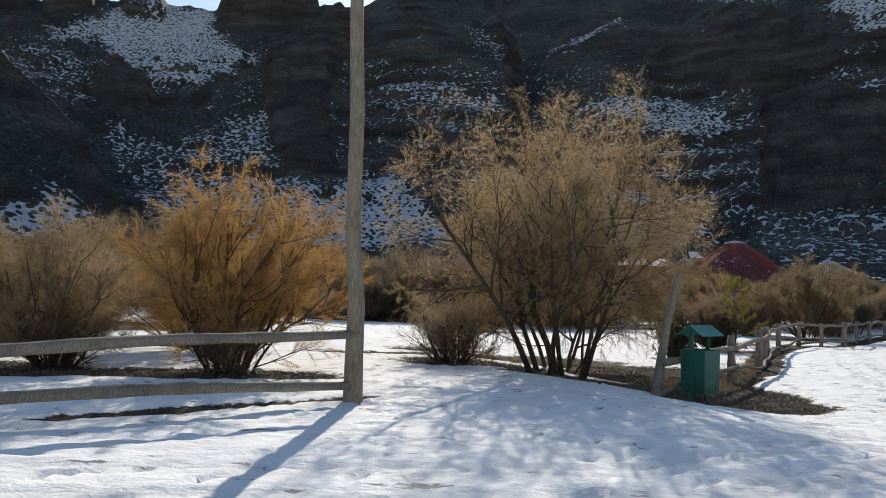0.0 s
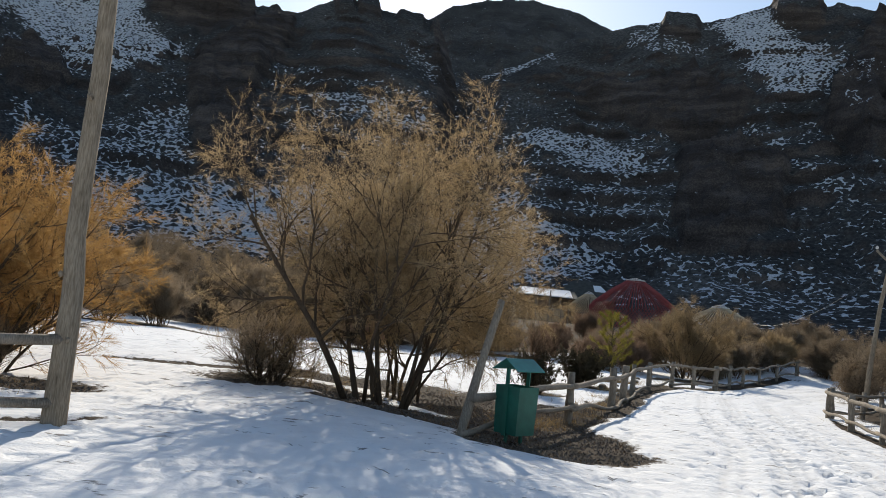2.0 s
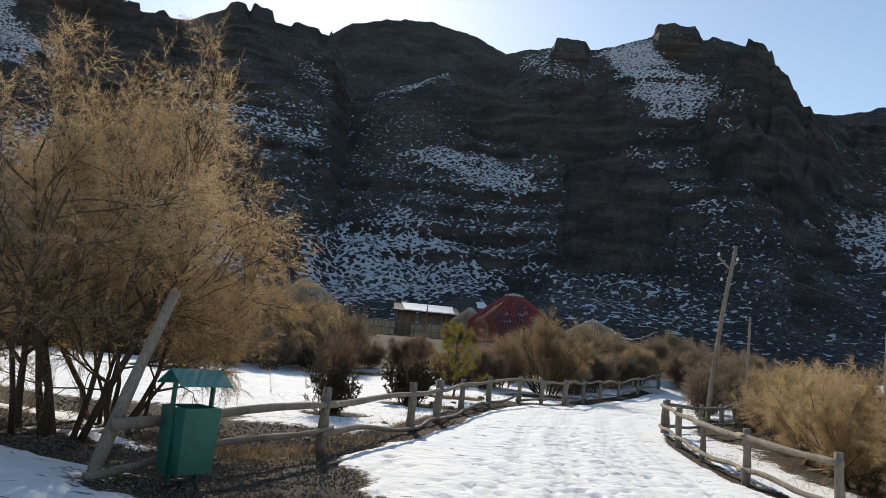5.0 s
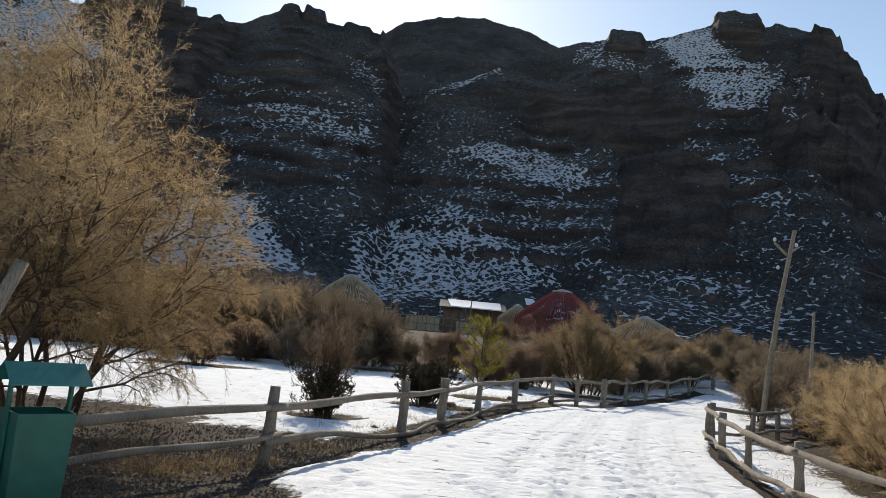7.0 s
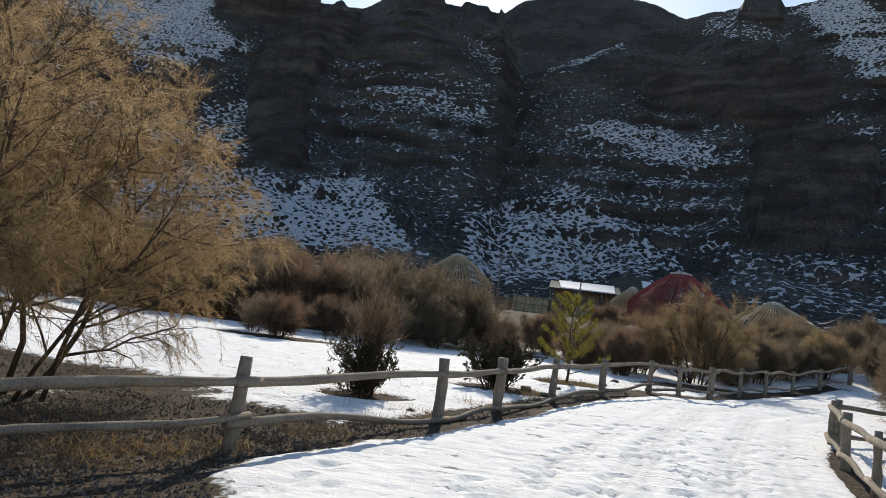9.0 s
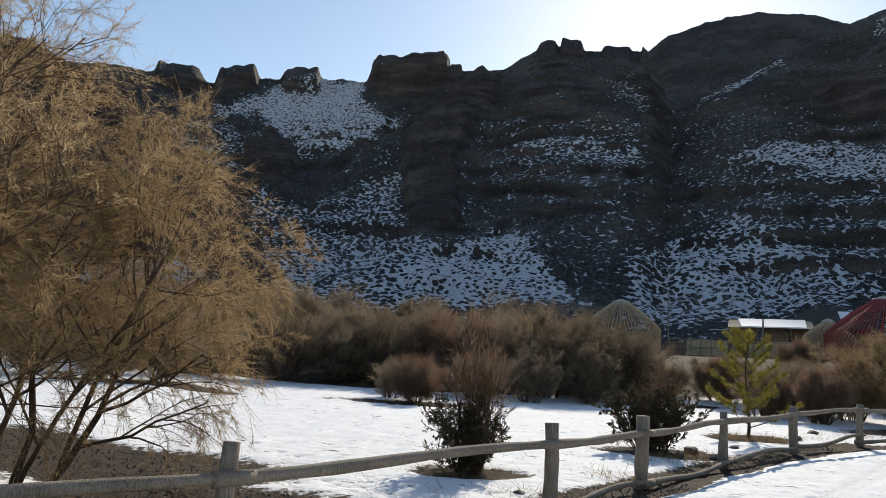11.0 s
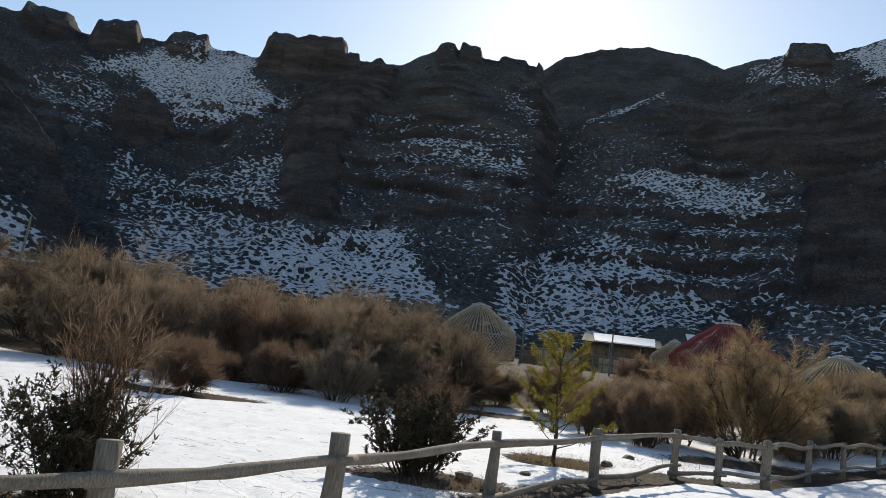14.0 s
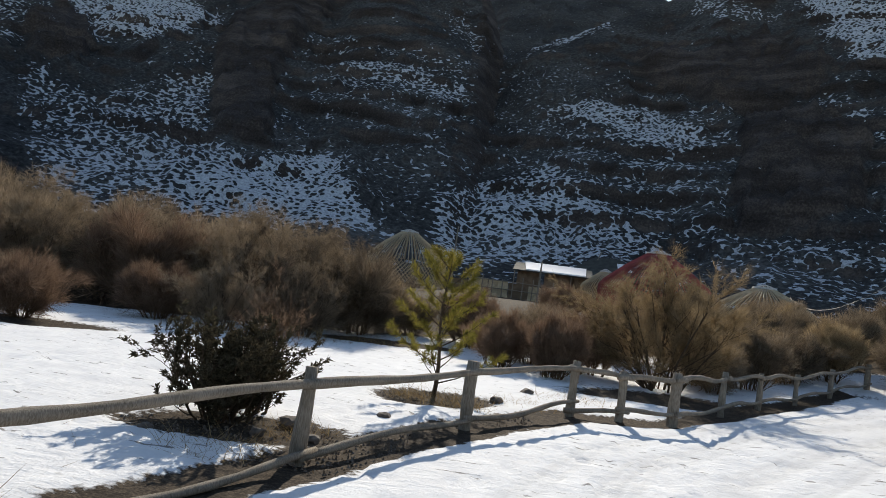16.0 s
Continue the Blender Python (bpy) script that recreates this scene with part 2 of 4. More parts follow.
def thing(name, label, category, m=None, group="", kind=""):
    ob = new(name)
    if m is not None:
        ob.matrix_basis = m
    ob.empty_display_size = 0.2
    return tagged(ob, label, category, group, kind)


def log(a, b_, r0, r1, rng, bend=0.04, segs=9, sides=8, knots=True):
    """A crooked peeled log from a to b_."""
    a, b_ = Vector(a), Vector(b_)
    d = b_ - a
    s1 = d.normalized().cross(Vector((0, 0, 1)) if abs(d.normalized().z) < 0.8 else Vector((1, 0, 0))).normalized()
    s2 = d.normalized().cross(s1)
    ph1, ph2, w = rng.random() * 6, rng.random() * 6, d.length
    pts, rad = [], []
    for i in range(segs + 1):
        t = i / segs
        off = math.sin(math.pi * t)
        pts.append(a + d * t + s1 * (bend * w * 0.5 * math.sin(ph1 + 5 * t) * off) + s2 * (bend * w * math.sin(ph2 + 4 * t) * off))
        rad.append((r0 * (1 - t) + r1 * t) * rng.uniform(0.86, 1.14))
    bd = Build()
    bd.tube(pts, rad, sides)
    return bd


# ---- ground ----
def segdist(x, y, a, b_):
    ax, ay, bx, by = *a, *b_
    dx, dy = bx - ax, by - ay
    t = np.clip(((x - ax) * dx + (y - ay) * dy) / (dx * dx + dy * dy), 0, 1)
    return np.hypot(x - ax - t * dx, y - ay - t * dy)


FENCE = [(2.98, 11.49), (5.45, 15.0), (7.58, 18.88), (8.65, 21.2), (10.14, 24.6), (11.98, 28.1), (14.1, 31.1), (15.1, 31.2), (16.3, 31.6), (18.4, 34.6), (20.6, 37.6), (23.0, 40.4), (25.6, 43.2), (28.5, 45.9)]
RIGHT_FENCE = [(15.8, 23.0), (14.45, 19.85), (13.58, 17.45), (12.75, 14.8), (12.35, 12.2)]
LEFT_FENCE = [(-1.4, 8.7), (-5.0, 6.05), (-9.0, 3.1)]
# earth patches: x, y, half-length, half-width, turn in degrees
PATCHES = [(2.5, 13.2, 1.9, 0.9, -25), (4.3, 11.5, 1.5, 0.85, 10), (4.4, 13.9, 1.9, 1.2, 50), (4.8, 12.7, 1.5, 0.85, 50), (4.2, 16.2, 2.2, 1.7, 20), (1.0, 18.6, 2.8, 1.5, 0), (-1.0, 16.6, 2.6, 0.45, 8), (0.3, 15.0, 1.8, 1.0, 15), (-4.2, 11.4, 2.3, 0.75, 5), (-8.5, 11.2, 2.8, 0.9, 0),
           (-3.0, 8.0, 2.0, 0.22, 36), (6.1, 20.8, 0.9, 0.55, 30), (9.2, 25.9, 1.3, 0.8, 10), (11.5, 30.9, 1.3, 0.9, 30), (0.9, 34.4, 2.6, 1.1, 20), (9.4, 44.0, 2.6, 0.9, 10), (17.5, 36.8, 2.6, 1.5, 20), (17.2, 16.4, 2.0, 6.0, -20), (21.5, 25.0, 3.0, 8.0, -30), (-7.5, 31.5, 3.0, 1.4, 25), (-14, 16.5, 5.0, 4.0, 0), (-12, 25, 4.0, 3.0, 0)]


def dirt_at(x, y):
    d = np.zeros_like(x)
    for px, py, a, c, turn in PATCHES:
        t = radians(turn)
        u, v = (x - px) * math.cos(t) + (y - py) * math.sin(t), -(x - px) * math.sin(t) + (y - py) * math.cos(t)
        d = np.maximum(d, 1.35 - 0.8 * np.hypot(u / a, v / c))
    for pts, w in ((FENCE[1:], 0.5), (RIGHT_FENCE, 0.22)):
        for a, c in zip(pts, pts[1:]):
            d = np.maximum(d, 1.15 - 0.62 * segdist(x, y, a, c) / w)
    far = 42.0 + 4.5 * step(-4, 8, x) + 3 * step(8, 14, x) - 2.0 * step(-6, -14, x)
    d = np.maximum(d, 0.55 + (y - far) * 0.25)
    lane = np.minimum(segdist(x, y, (12.6, 22.0), (19.0, 31.0)), segdist(x, y, (19.0, 31.0), (30.0, 41.0)))
    d = np.where(y > 20, d * step(1.4, 3.0, lane), d)
    return np.clip(d, 0, 1.3) + 0.5 * (fbm(x * 0.9, y * 0.9, 4) - 0.5)


TRACK_A = [(-6.47, 3.40), (2.00, 4.37), (6.78, 8.08), (9.45, 13.20), (11.90, 19.87), (15.01, 26.82), (18.95, 31.75), (25.73, 38.30)]


def track_dist(x, y):
    best = np.full_like(x, 99.0)
    for a, c in zip(TRACK_A, TRACK_A[1:]):
        best = np.minimum(best, segdist(x, y, a, c))
    return best


def ground_mesh(name, xs, ys, detail):
    X, Y = np.meshgrid(xs, ys)
    Z = base_height(X, Y)
    D = dirt_at(X, Y)
    worn = np.zeros_like(Z)
    if detail:
        snow = 1 - step(0.42, 0.62, D)
        Z = Z + 0.04 * snow + 0.035 * (fbm(X * 0.6, Y * 0.6, 3) - 0.5)
        prints = ridged(X * 3.1 + 3, Y * 5.2, 3)
        Z = Z - 0.024 * snow * step(0.68, 0.9, prints) + 0.016 * snow * (fbm(X * 4, Y * 5, 3) - 0.5)
        Z = Z + 0.05 * (1 - snow) * (fbm(X * 5, Y * 5, 4) - 0.5)
        td = track_dist(X, Y)
        for off, deep in ((0.42, 0.02), (0.6, 0.028), (0.78, 0.022), (1.3, 0.016), (1.5, 0.024)):
            wave = off + 0.05 * (vnoise(X * 0.5, Y * 0.5) - 0.5)
            Z = Z - deep * snow * np.exp(-((td - wave) / 0.065) ** 2)
            worn = np.maximum(worn, deep / 0.028 * np.exp(-((td - wave) / (0.06 + 0.002 * np.maximum(Y - 20, 0))) ** 2))
        rs = np.random.RandomState(3)
        for k in range(1500):
            if k % 3:
                px, py = rs.uniform(-6, 16), rs.uniform(1.5, 30)
            else:
                i = rs.randint(len(TRACK_A) - 2)
                t = rs.rand()
                px = TRACK_A[i][0] * (1 - t) + TRACK_A[i + 1][0] * t + rs.normal(0, 0.9)
                py = TRACK_A[i][1] * (1 - t) + TRACK_A[i + 1][1] * t + rs.normal(0, 0.9)
            i0, i1 = np.searchsorted(xs, (px - 0.35, px + 0.35))
            j0, j1 = np.searchsorted(ys, (py - 0.35, py + 0.35))
            if i1 - i0 < 2 or j1 - j0 < 2:
                continue
            a = rs.uniform(0.2, 1.3)
            u = (X[j0:j1, i0:i1] - px) * math.cos(a) + (Y[j0:j1, i0:i1] - py) * math.sin(a)
            v = -(X[j0:j1, i0:i1] - px) * math.sin(a) + (Y[j0:j1, i0:i1] - py) * math.cos(a)
            r = np.hypot(u / 0.15, v / 0.065)
            Z[j0:j1, i0:i1] += snow[j0:j1, i0:i1] * (-0.045 * step(1.25, 0.7, r) + 0.012 * np.exp(-((r - 1.5) / 0.3) ** 2))
    me = bpy.data.meshes.new(name)
    nx, ny = len(xs), len(ys)
    me.vertices.add(nx * ny)
    me.vertices.foreach_set("co", np.stack([X, Y, Z], -1).astype(np.float32).ravel())
    i = (np.arange(ny - 1)[:, None] * nx + np.arange(nx - 1)[None]).ravel()
    q = np.stack([i, i + 1, i + 1 + nx, i + nx], -1)
    if detail is False:
        cx, cy = X.ravel()[q].mean(1), Y.ravel()[q].mean(1)
        q = q[~((cx > NEAR[0]) & (cx < NEAR[1]) & (cy > NEAR[2]) & (cy < NEAR[3]))]
    me.loops.add(len(q) * 4)
    me.loops.foreach_set("vertex_index", q.ravel().astype(np.int32))
    me.polygons.add(len(q))
    me.polygons.foreach_set("loop_start", np.arange(0, len(q) * 4, 4, dtype=np.int32))
    me.update(calc_edges=True)
    at = me.attributes.new("dirt", "FLOAT", "POINT")
    at.data.foreach_set("value", D.ravel().astype(np.float32))
    me.attributes.new("track", "FLOAT", "POINT").data.foreach_set("value", worn.ravel().astype(np.float32))
    me.materials.append(SNOW_GROUND)
    me.shade_smooth()
    me.validate()
    return me


NEAR = (-13.0, 27.0, -4.0, 46.0)
xs = np.concatenate([np.arange(-13, -3, 0.16), np.arange(-3, 15, 0.075), np.arange(15, 27.01, 0.16)])
ys = np.concatenate([np.arange(-4, 2, 0.16), np.arange(2, 22, 0.085), np.arange(22, 46.01, 0.2)])
xs[-1], ys[-1] = 27.0, 46.0
ground = tagged(new("ground", ground_mesh("ground", xs, ys, True)), "trodden snow over gravelly brown earth with tyre tracks", "ground", kind="structure")
ring = [s * v for s in (-1,) for v in (900, 600, 400, 250, 170, 120, 90, 70, 55, 44, 36, 30, 25, 21, 17)]
axs = np.array(ring + list(np.arange(-13, 27.01, 2.0)) + [31, 36, 42, 50, 60, 72, 90, 120, 170, 250, 400, 600, 900])
ays = np.array([-900, -600, -400, -250, -170, -120, -90, -70, -50, -36, -26, -18, -12, -8] + list(np.arange(-4, 46.01, 2.0)) + [49, 53, 58, 64, 72, 82, 95, 120, 170, 250, 400, 600, 900])
tagged(new("ground_far", ground_mesh("ground_far", axs, ays, False)), "flat snowy valley floor with brown scrubby earth", "ground", kind="structure")


# ---- mountains ----
# bearing, elevation of the skyline in degrees, distance of the ridge in metres
SKYLINE = [(-180, 7.0, 320), (-120, 9.0, 300), (-80, 14.0, 300), (-56, 18.2, 330), (-47, 18.8, 335), (-40.6, 19.6, 335), (-34.3, 19.5, 335), (-30, 20.4, 340), (-23.9, 21.0, 340), (-22.5, 20.9, 335), (-13.4, 22.3, 320), (-10.6, 22.5, 320), (-9.1, 23.4, 310), (-7, 24.3, 310), (-3.6, 23.8, 310), (0.6, 23.6, 315),
           (1.3, 22.9, 310), (3.0, 19.2, 300), (5.3, 19.9, 290), (10.6, 22.0, 290), (15.8, 23.9, 310), (19.1, 24.5, 300), (23.3, 24.4, 300), (28.0, 25.4, 300), (32, 24.9, 300), (35, 24.0, 300), (36.9, 22.2, 295), (37.9, 21.7, 290), (38.8, 19.4, 292), (41.5, 19.0, 370), (44, 19.3, 420), (60, 19.0, 400), (90, 16.0, 320), (180, 7.0, 320)]
FAR_RIDGE = [(-18, 19, 600), (-13, 22.3, 600), (-10, 22.3, 600), (-4, 21.0, 600), (0.5, 23.4, 600), (2.4, 24.6, 600), (5.3, 25.3, 600), (8.9, 25.6, 600), (12.6, 24.9, 600), (15.8, 23.6, 600), (22, 20, 600), (30, 15, 600)]
# the dark spur that comes down in front of the bowl
SPUR = [(-76, 16.0, 140), (-66, 19.4, 140), (-55.3, 20.1, 140), (-50.7, 20.2, 142), (-46.0, 20.0, 145), (-43.4, 19.1, 148), (-39.3, 16.5, 150), (-35.8, 13.9, 150), (-33.3, 11.6, 148), (-31.8, 8.6, 142), (-29.9, 5.3, 132), (-28.5, 1.5, 128)]
# rock caps on the ridge: bearing, half-width, extra degrees
CAPS = [(-36.7, 1.7, 1.0), (-32.3, 1.5, 1.3), (-27.3, 1.5, 1.0), (-18.4, 3.2, 2.1), (-14.5, 0.5, 0.7), (-6.9, 0.8, 0.5), (-4.9, 0.9, 0.8), (-1.4, 1.1, 0.4), (0.8, 0.4, 0.5), (20.9, 1.4, 0.8), (29.6, 1.7, 1.1), (33.6, 1.6, 0.4), (36.0, 0.9, 0.5)]
# snowfields on the slopes: strength, then the outline as bearing and elevation
SNOWS = []
CLIFFS = []


def snowfield(strength, *outline):
    SNOWS.append((strength, outline))


def cliff(proud, *outline):
    CLIFFS.append((proud, outline))


snowfield(0.98, (-33.9, 17.4), (-27.2, 20.9), (-22.7, 20.9), (-22.2, 19.0), (-18.8, 18.0), (-23.6, 15.9), (-26.8, 15.2), (-30.2, 17.6))
snowfield(0.5, (-37.3, 15.5), (-34.5, 17.1), (-28.8, 15.8), (-27.2, 14.7), (-32.3, 12.9), (-35.8, 14.5))
snowfield(0.62, (-30.3, 12.0), (-25.6, 11.2), (-18.3, 14.6), (-17.6, 9.6), (-18.1, 4.0), (-27.0, 3.6), (-29.7, 8.9))
snowfield(0.72, (-28.4, 6.8), (-17.9, 8.9), (-17.6, 3.2), (-26.9, 3.2))
snowfield(0.9, (-17.5, 9.2), (-13.4, 8.8), (-9.2, 10.2), (-6.9, 8.5), (-3.7, 4.5), (-18.1, 3.4))
snowfield(0.72, (-9.0, 17.0), (-3.9, 17.5), (0.9, 16.5), (0.9, 15.1), (-3.8, 15.8), (-8.9, 15.7))
snowfield(0.42, (-12.8, 18.8), (1.3, 18.4), (2.0, 12.6), (-9.8, 12.3))
snowfield(0.78, (-0.2, 7.1), (2.0, 8.7), (8.2, 11.1), (11.9, 9.2), (15.0, 7.4), (17.3, 5.1), (1.1, 2.6))
snowfield(0.86, (6.6, 15.4), (10.8, 16.6), (14.8, 15.6), (18.7, 14.7), (18.7, 13.2), (15.0, 13.3), (10.6, 14.6))
snowfield(0.6, (15.0, 13.7), (18.9, 14.3), (18.5, 11.4), (18.4, 8.9), (15.8, 7.8), (12.9, 10.6))
snowfield(0.45, (6.3, 15.6), (20.5, 16.5), (21.2, 7.0), (8.2, 3.9))
snowfield(0.98, (23.6, 24.3), (27.8, 25.1), (29.1, 23.5), (33.1, 21.2), (31.1, 19.1), (28.0, 19.6), (26.1, 21.4))
snowfield(0.9, (32.4, 21.9), (36.6, 21.0), (35.2, 19.8), (32.7, 20.6))
snowfield(0.9, (32.1, 19.8), (35.7, 18.9), (35.5, 17.9), (32.4, 18.7))
snowfield(0.66, (25.5, 17.7), (26.6, 17.5), (30.8, 14.6), (33.6, 12.5), (33.2, 11.7), (26.5, 16.0))
snowfield(0.52, (21.1, 8.4), (30.2, 6.8), (35.7, 4.6), (34.6, 3.0), (26.0, 3.2), (20.4, 5.0))
snowfield(0.85, (39.5, 11.9), (44.0, 12.4), (48.0, 11.0), (48.0, 7.0), (44.2, 8.4), (41.8, 9.9))
snowfield(0.95, (4.6, 19.9), (7.9, 21.3), (10.8, 22.7), (10.7, 22.1), (7.8, 20.8), (5.4, 19.6))
snowfield(0.55, (-2.0, 21.5), (-0.6, 21.6), (2.8, 19.3), (1.2, 19.1))
snowfield(0.6, (16.5, 23.6), (19.1, 24.3), (22.8, 22.6), (20.4, 22.4), (17.5, 22.8))
cliff(5, (-17.8, 18.2), (-15.6, 19.4), (-13.1, 21.9), (-10.8, 21.9), (-11.4, 18.9), (-13.8, 15.3), (-13.6, 9.9), (-17.0, 9.0), (-18.1, 11.9), (-18.5, 15.9))
cliff(6, (21.5, 15.2), (23.2, 16.8), (25.5, 17.2), (29.2, 14.7), (29.5, 11.2), (27.8, 9.8), (24.7, 9.6), (21.9, 9.8))
cliff(10, (35.2, 23.3), (36.7, 22.4), (38.7, 19.9), (41.6, 14.2), (39.5, 11.9), (35.2, 13.9), (32.1, 17.3))
cliff(7, (13.1, 19.6), (22.4, 21.1), (27.2, 18.7), (22.8, 16.9), (15.6, 17.8))
cliff(0.5, (-22.5, 21.2), (-20.4, 23.7), (-13.7, 22.7), (-13.6, 20.1), (-19.0, 19.9))
cliff(5, (-31.5, 14.6), (-28.8, 16.6), (-26.9, 15.0), (-27.2, 12.8), (-30.5, 12.6))
SPUR_SNOWS = [(0.85, ((-42.0, 4.4), (-35.2, 6.9), (-31.4, 5.2), (-32.0, 2.5), (-41.0, 2.5)))]


def inside(b_, e, outline):
    """Degrees inside an outline, negative outside."""
    near, odd = np.full(b_.shape, 1e9), np.zeros(b_.shape, bool)
    for (x0, y0), (x1, y1) in zip(outline, outline[1:] + outline[:1]):
        near = np.minimum(near, segdist(b_, e, (x0, y0), (x1, y1)))
        if y0 != y1:
            odd ^= ((y0 > e) != (y1 > e)) & (b_ < (x1 - x0) * (e - y0) / (y1 - y0) + x0)
    return np.where(odd, near, -near)


def mountain_mesh(name, bearings, steps, ridge=SKYLINE, caps=CAPS, foot=None, snows=SNOWS, cliffs=CLIFFS, rough=1.0):
    sk = np.array(ridge)
    B, U = np.meshgrid(bearings, steps)
    R = np.interp(B, sk[:, 0], sk[:, 2])
    E = np.interp(B, sk[:, 0], sk[:, 1]) + 0.3 * (fbm(B * 1.3, B * 0 + 3, 5, 0.6) - 0.5)
    if foot is None:
        foot = np.interp(B, [-180, -80, -45, -38, -25, 45, 90, 180], [150, 110, 80, 95, 108, 112, 120, 150])
    H = R * np.tan(np.radians(E))
    r = foot + (R - foot) * U
    x0, y0 = 6 + r * np.sin(np.radians(B)), 8 + r * np.cos(np.radians(B))
    u = np.clip(U, 0, 1)
    p = 0.56 * u + 0.44 * u * u
    wx, wy = x0 + 14 * (fbm(x0 / 30, y0 / 30, 3) - 0.5), y0 + 14 * (fbm(x0 / 30 + 40, y0 / 30, 3) - 0.5)
    bodyfade = step(0.03, 0.26, u) * step(1.0, 0.86, u)
    Z = H * p + 1.5
    el0 = np.degrees(np.arctan2(Z - 1.5, r))
    gully = ridged(wx / 46, wy / 150, 4) - 0.62
    Z = Z + rough * bodyfade * (15 * gully + 9 * (fbm(wx / 17, wy / 17, 5) - 0.5) + 4.5 * (ridged(wx / 8, wy / 8, 4) - 0.6))
    # low ledges of bedded rock
    lay = Z / 9.0 + 1.6 * fbm(x0 / 50, y0 / 50, 3)
    fr = lay - np.floor(lay)
    cliffy = step(0.42, 0.66, fbm(x0 / 36 + 9, y0 / 36, 3)) * bodyfade
    Z = Z + rough * cliffy * 3.0 * (step(0.35, 0.6, fr) - fr)
    # crags that stand out of the slope
    jb, je = B + 1.5 * (fbm(wx / 9, wy / 9, 4) - 0.5), el0 + 1.6 * (fbm(wx / 8 + 30, wy / 8, 4) - 0.5)
    crag = np.zeros_like(Z)
    for proud, outline in cliffs:
        k = step(-0.25, 0.45, inside(jb, je, outline))
        crag = np.maximum(crag, k)
        Z = Z + proud * k * (0.75 + 0.6 * (ridged(B * 1.1, el0 * 0.35, 4) - 0.5))
    # caps of the ridge
    cap = np.zeros_like(Z)
    for b0, wb, ex in caps:
        q = np.abs(B - b0 + 0.5 * (fbm(B * 2 + 7, U * 14, 3) - 0.5)) / wb
        cap = np.maximum(cap, ex * 0.92 * step(1.2, 0.8, q) * (0.8 + 0.36 * fbm(B * 1.2 + 3, U * 5 + 5, 3, 0.5)))
    face = 0.955 - 0.02 * fbm(B * 2, B * 0, 3)
    Z = Z + R * np.radians(1) * 1.15 * cap * step(face - 0.02, face + 0.008, U) * step(1.075, 1.03, U)
    Z = np.where(U > 1.0, Z - (U - 1.0) * R * 0.55, Z)
    Z = np.where(U > 1.0, Z + 2.5 * (fbm(x0 / 12, y0 / 12, 3) - 0.5), Z)
    Z = np.where(U < 0.02, -3.0 + U * 50, Z)
    el = np.degrees(np.arctan2(Z - 1.5, r))
    snow = 0.29 * step(21, 17, el) * step(-30, -16, B) * np.ones_like(Z)
    sb, se = B + 2.0 * (fbm(wx / 7 + 11, wy / 7, 4) - 0.5), el + 1.5 * (fbm(wx / 6, wy / 6 + 21, 4) - 0.5)
    for s, outline in snows:
        snow = np.maximum(snow, s * step(-0.9, 0.5, inside(sb, se, outline)))
    snow = snow + 0.3 * (fbm(x0 / 11, y0 / 11, 4) - 0.5) * step(0, 0.3, snow)
    # slope
    dZr = np.gradient(Z, axis=0) / np.maximum(np.gradient(r, axis=0), 1e-3)
    dZb = np.gradient(Z, axis=1) / np.maximum(r * np.radians(np.gradient(B, axis=1)), 1e-3)
    slope = np.hypot(dZr, dZb)
    steep = np.maximum(step(1.1, 2.0, slope), crag)
    snow = snow - 0.5 * step(1.3, 2.2, slope) - 0.45 * crag
    x = x0 + steep * 1.6 * (fbm(x0 / 5 + 3, Z / 4, 3) - 0.5)
    y = y0 + steep * 1.6 * (fbm(y0 / 5 + 8, Z / 4, 3) - 0.5)
    me = bpy.data.meshes.new(name)
    ny, nx = B.shape
    me.vertices.add(nx * ny)
    me.vertices.foreach_set("co", np.stack([x, y, Z], -1).astype(np.float32).ravel())
    i = (np.arange(ny - 1)[:, None] * nx + np.arange(nx - 1)[None]).ravel()
    q = np.stack([i, i + 1, i + 1 + nx, i + nx], -1)
    me.loops.add(len(q) * 4)
    me.loops.foreach_set("vertex_index", q.ravel().astype(np.int32))
    me.polygons.add(len(q))
    me.polygons.foreach_set("loop_start", np.arange(0, len(q) * 4, 4, dtype=np.int32))
    me.update(calc_edges=True)
    for key, val in (("snow", snow), ("steep", steep)):
        me.attributes.new(key, "FLOAT", "POINT").data.foreach_set("value", val.ravel().astype(np.float32))
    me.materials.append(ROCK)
    me.shade_smooth()
    me.validate()
    return me


fine_b = np.concatenate([np.arange(-62, 50, 0.13), [50.0]])
steps = np.concatenate([np.linspace(0, 0.9, 300), np.linspace(0.903, 1.04, 66), [1.06, 1.1, 1.2, 1.5, 2.0]])
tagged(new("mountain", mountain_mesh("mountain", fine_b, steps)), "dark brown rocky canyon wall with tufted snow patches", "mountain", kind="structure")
tagged(new("far_mountain", mountain_mesh("far_mountain", np.arange(-18, 30.1, 0.2), np.concatenate([np.linspace(0.35, 1, 110), [1.02, 1.1, 1.4]]), FAR_RIDGE, [], None, [], [])), "hazy brown mountain behind the canyon rim", "mountain", kind="structure")

tagged(new("mountain_spur", mountain_mesh("mountain_spur", np.arange(-76, -28.9, 0.13), np.concatenate([np.linspace(0, 0.96, 200), np.linspace(0.965, 1.04, 16), [1.08, 1.2, 1.4]]), SPUR, [], 110.0, SPUR_SNOWS, [], 0.42)), "dark brown rocky spur with snow at its foot", "mountain", kind="structure")


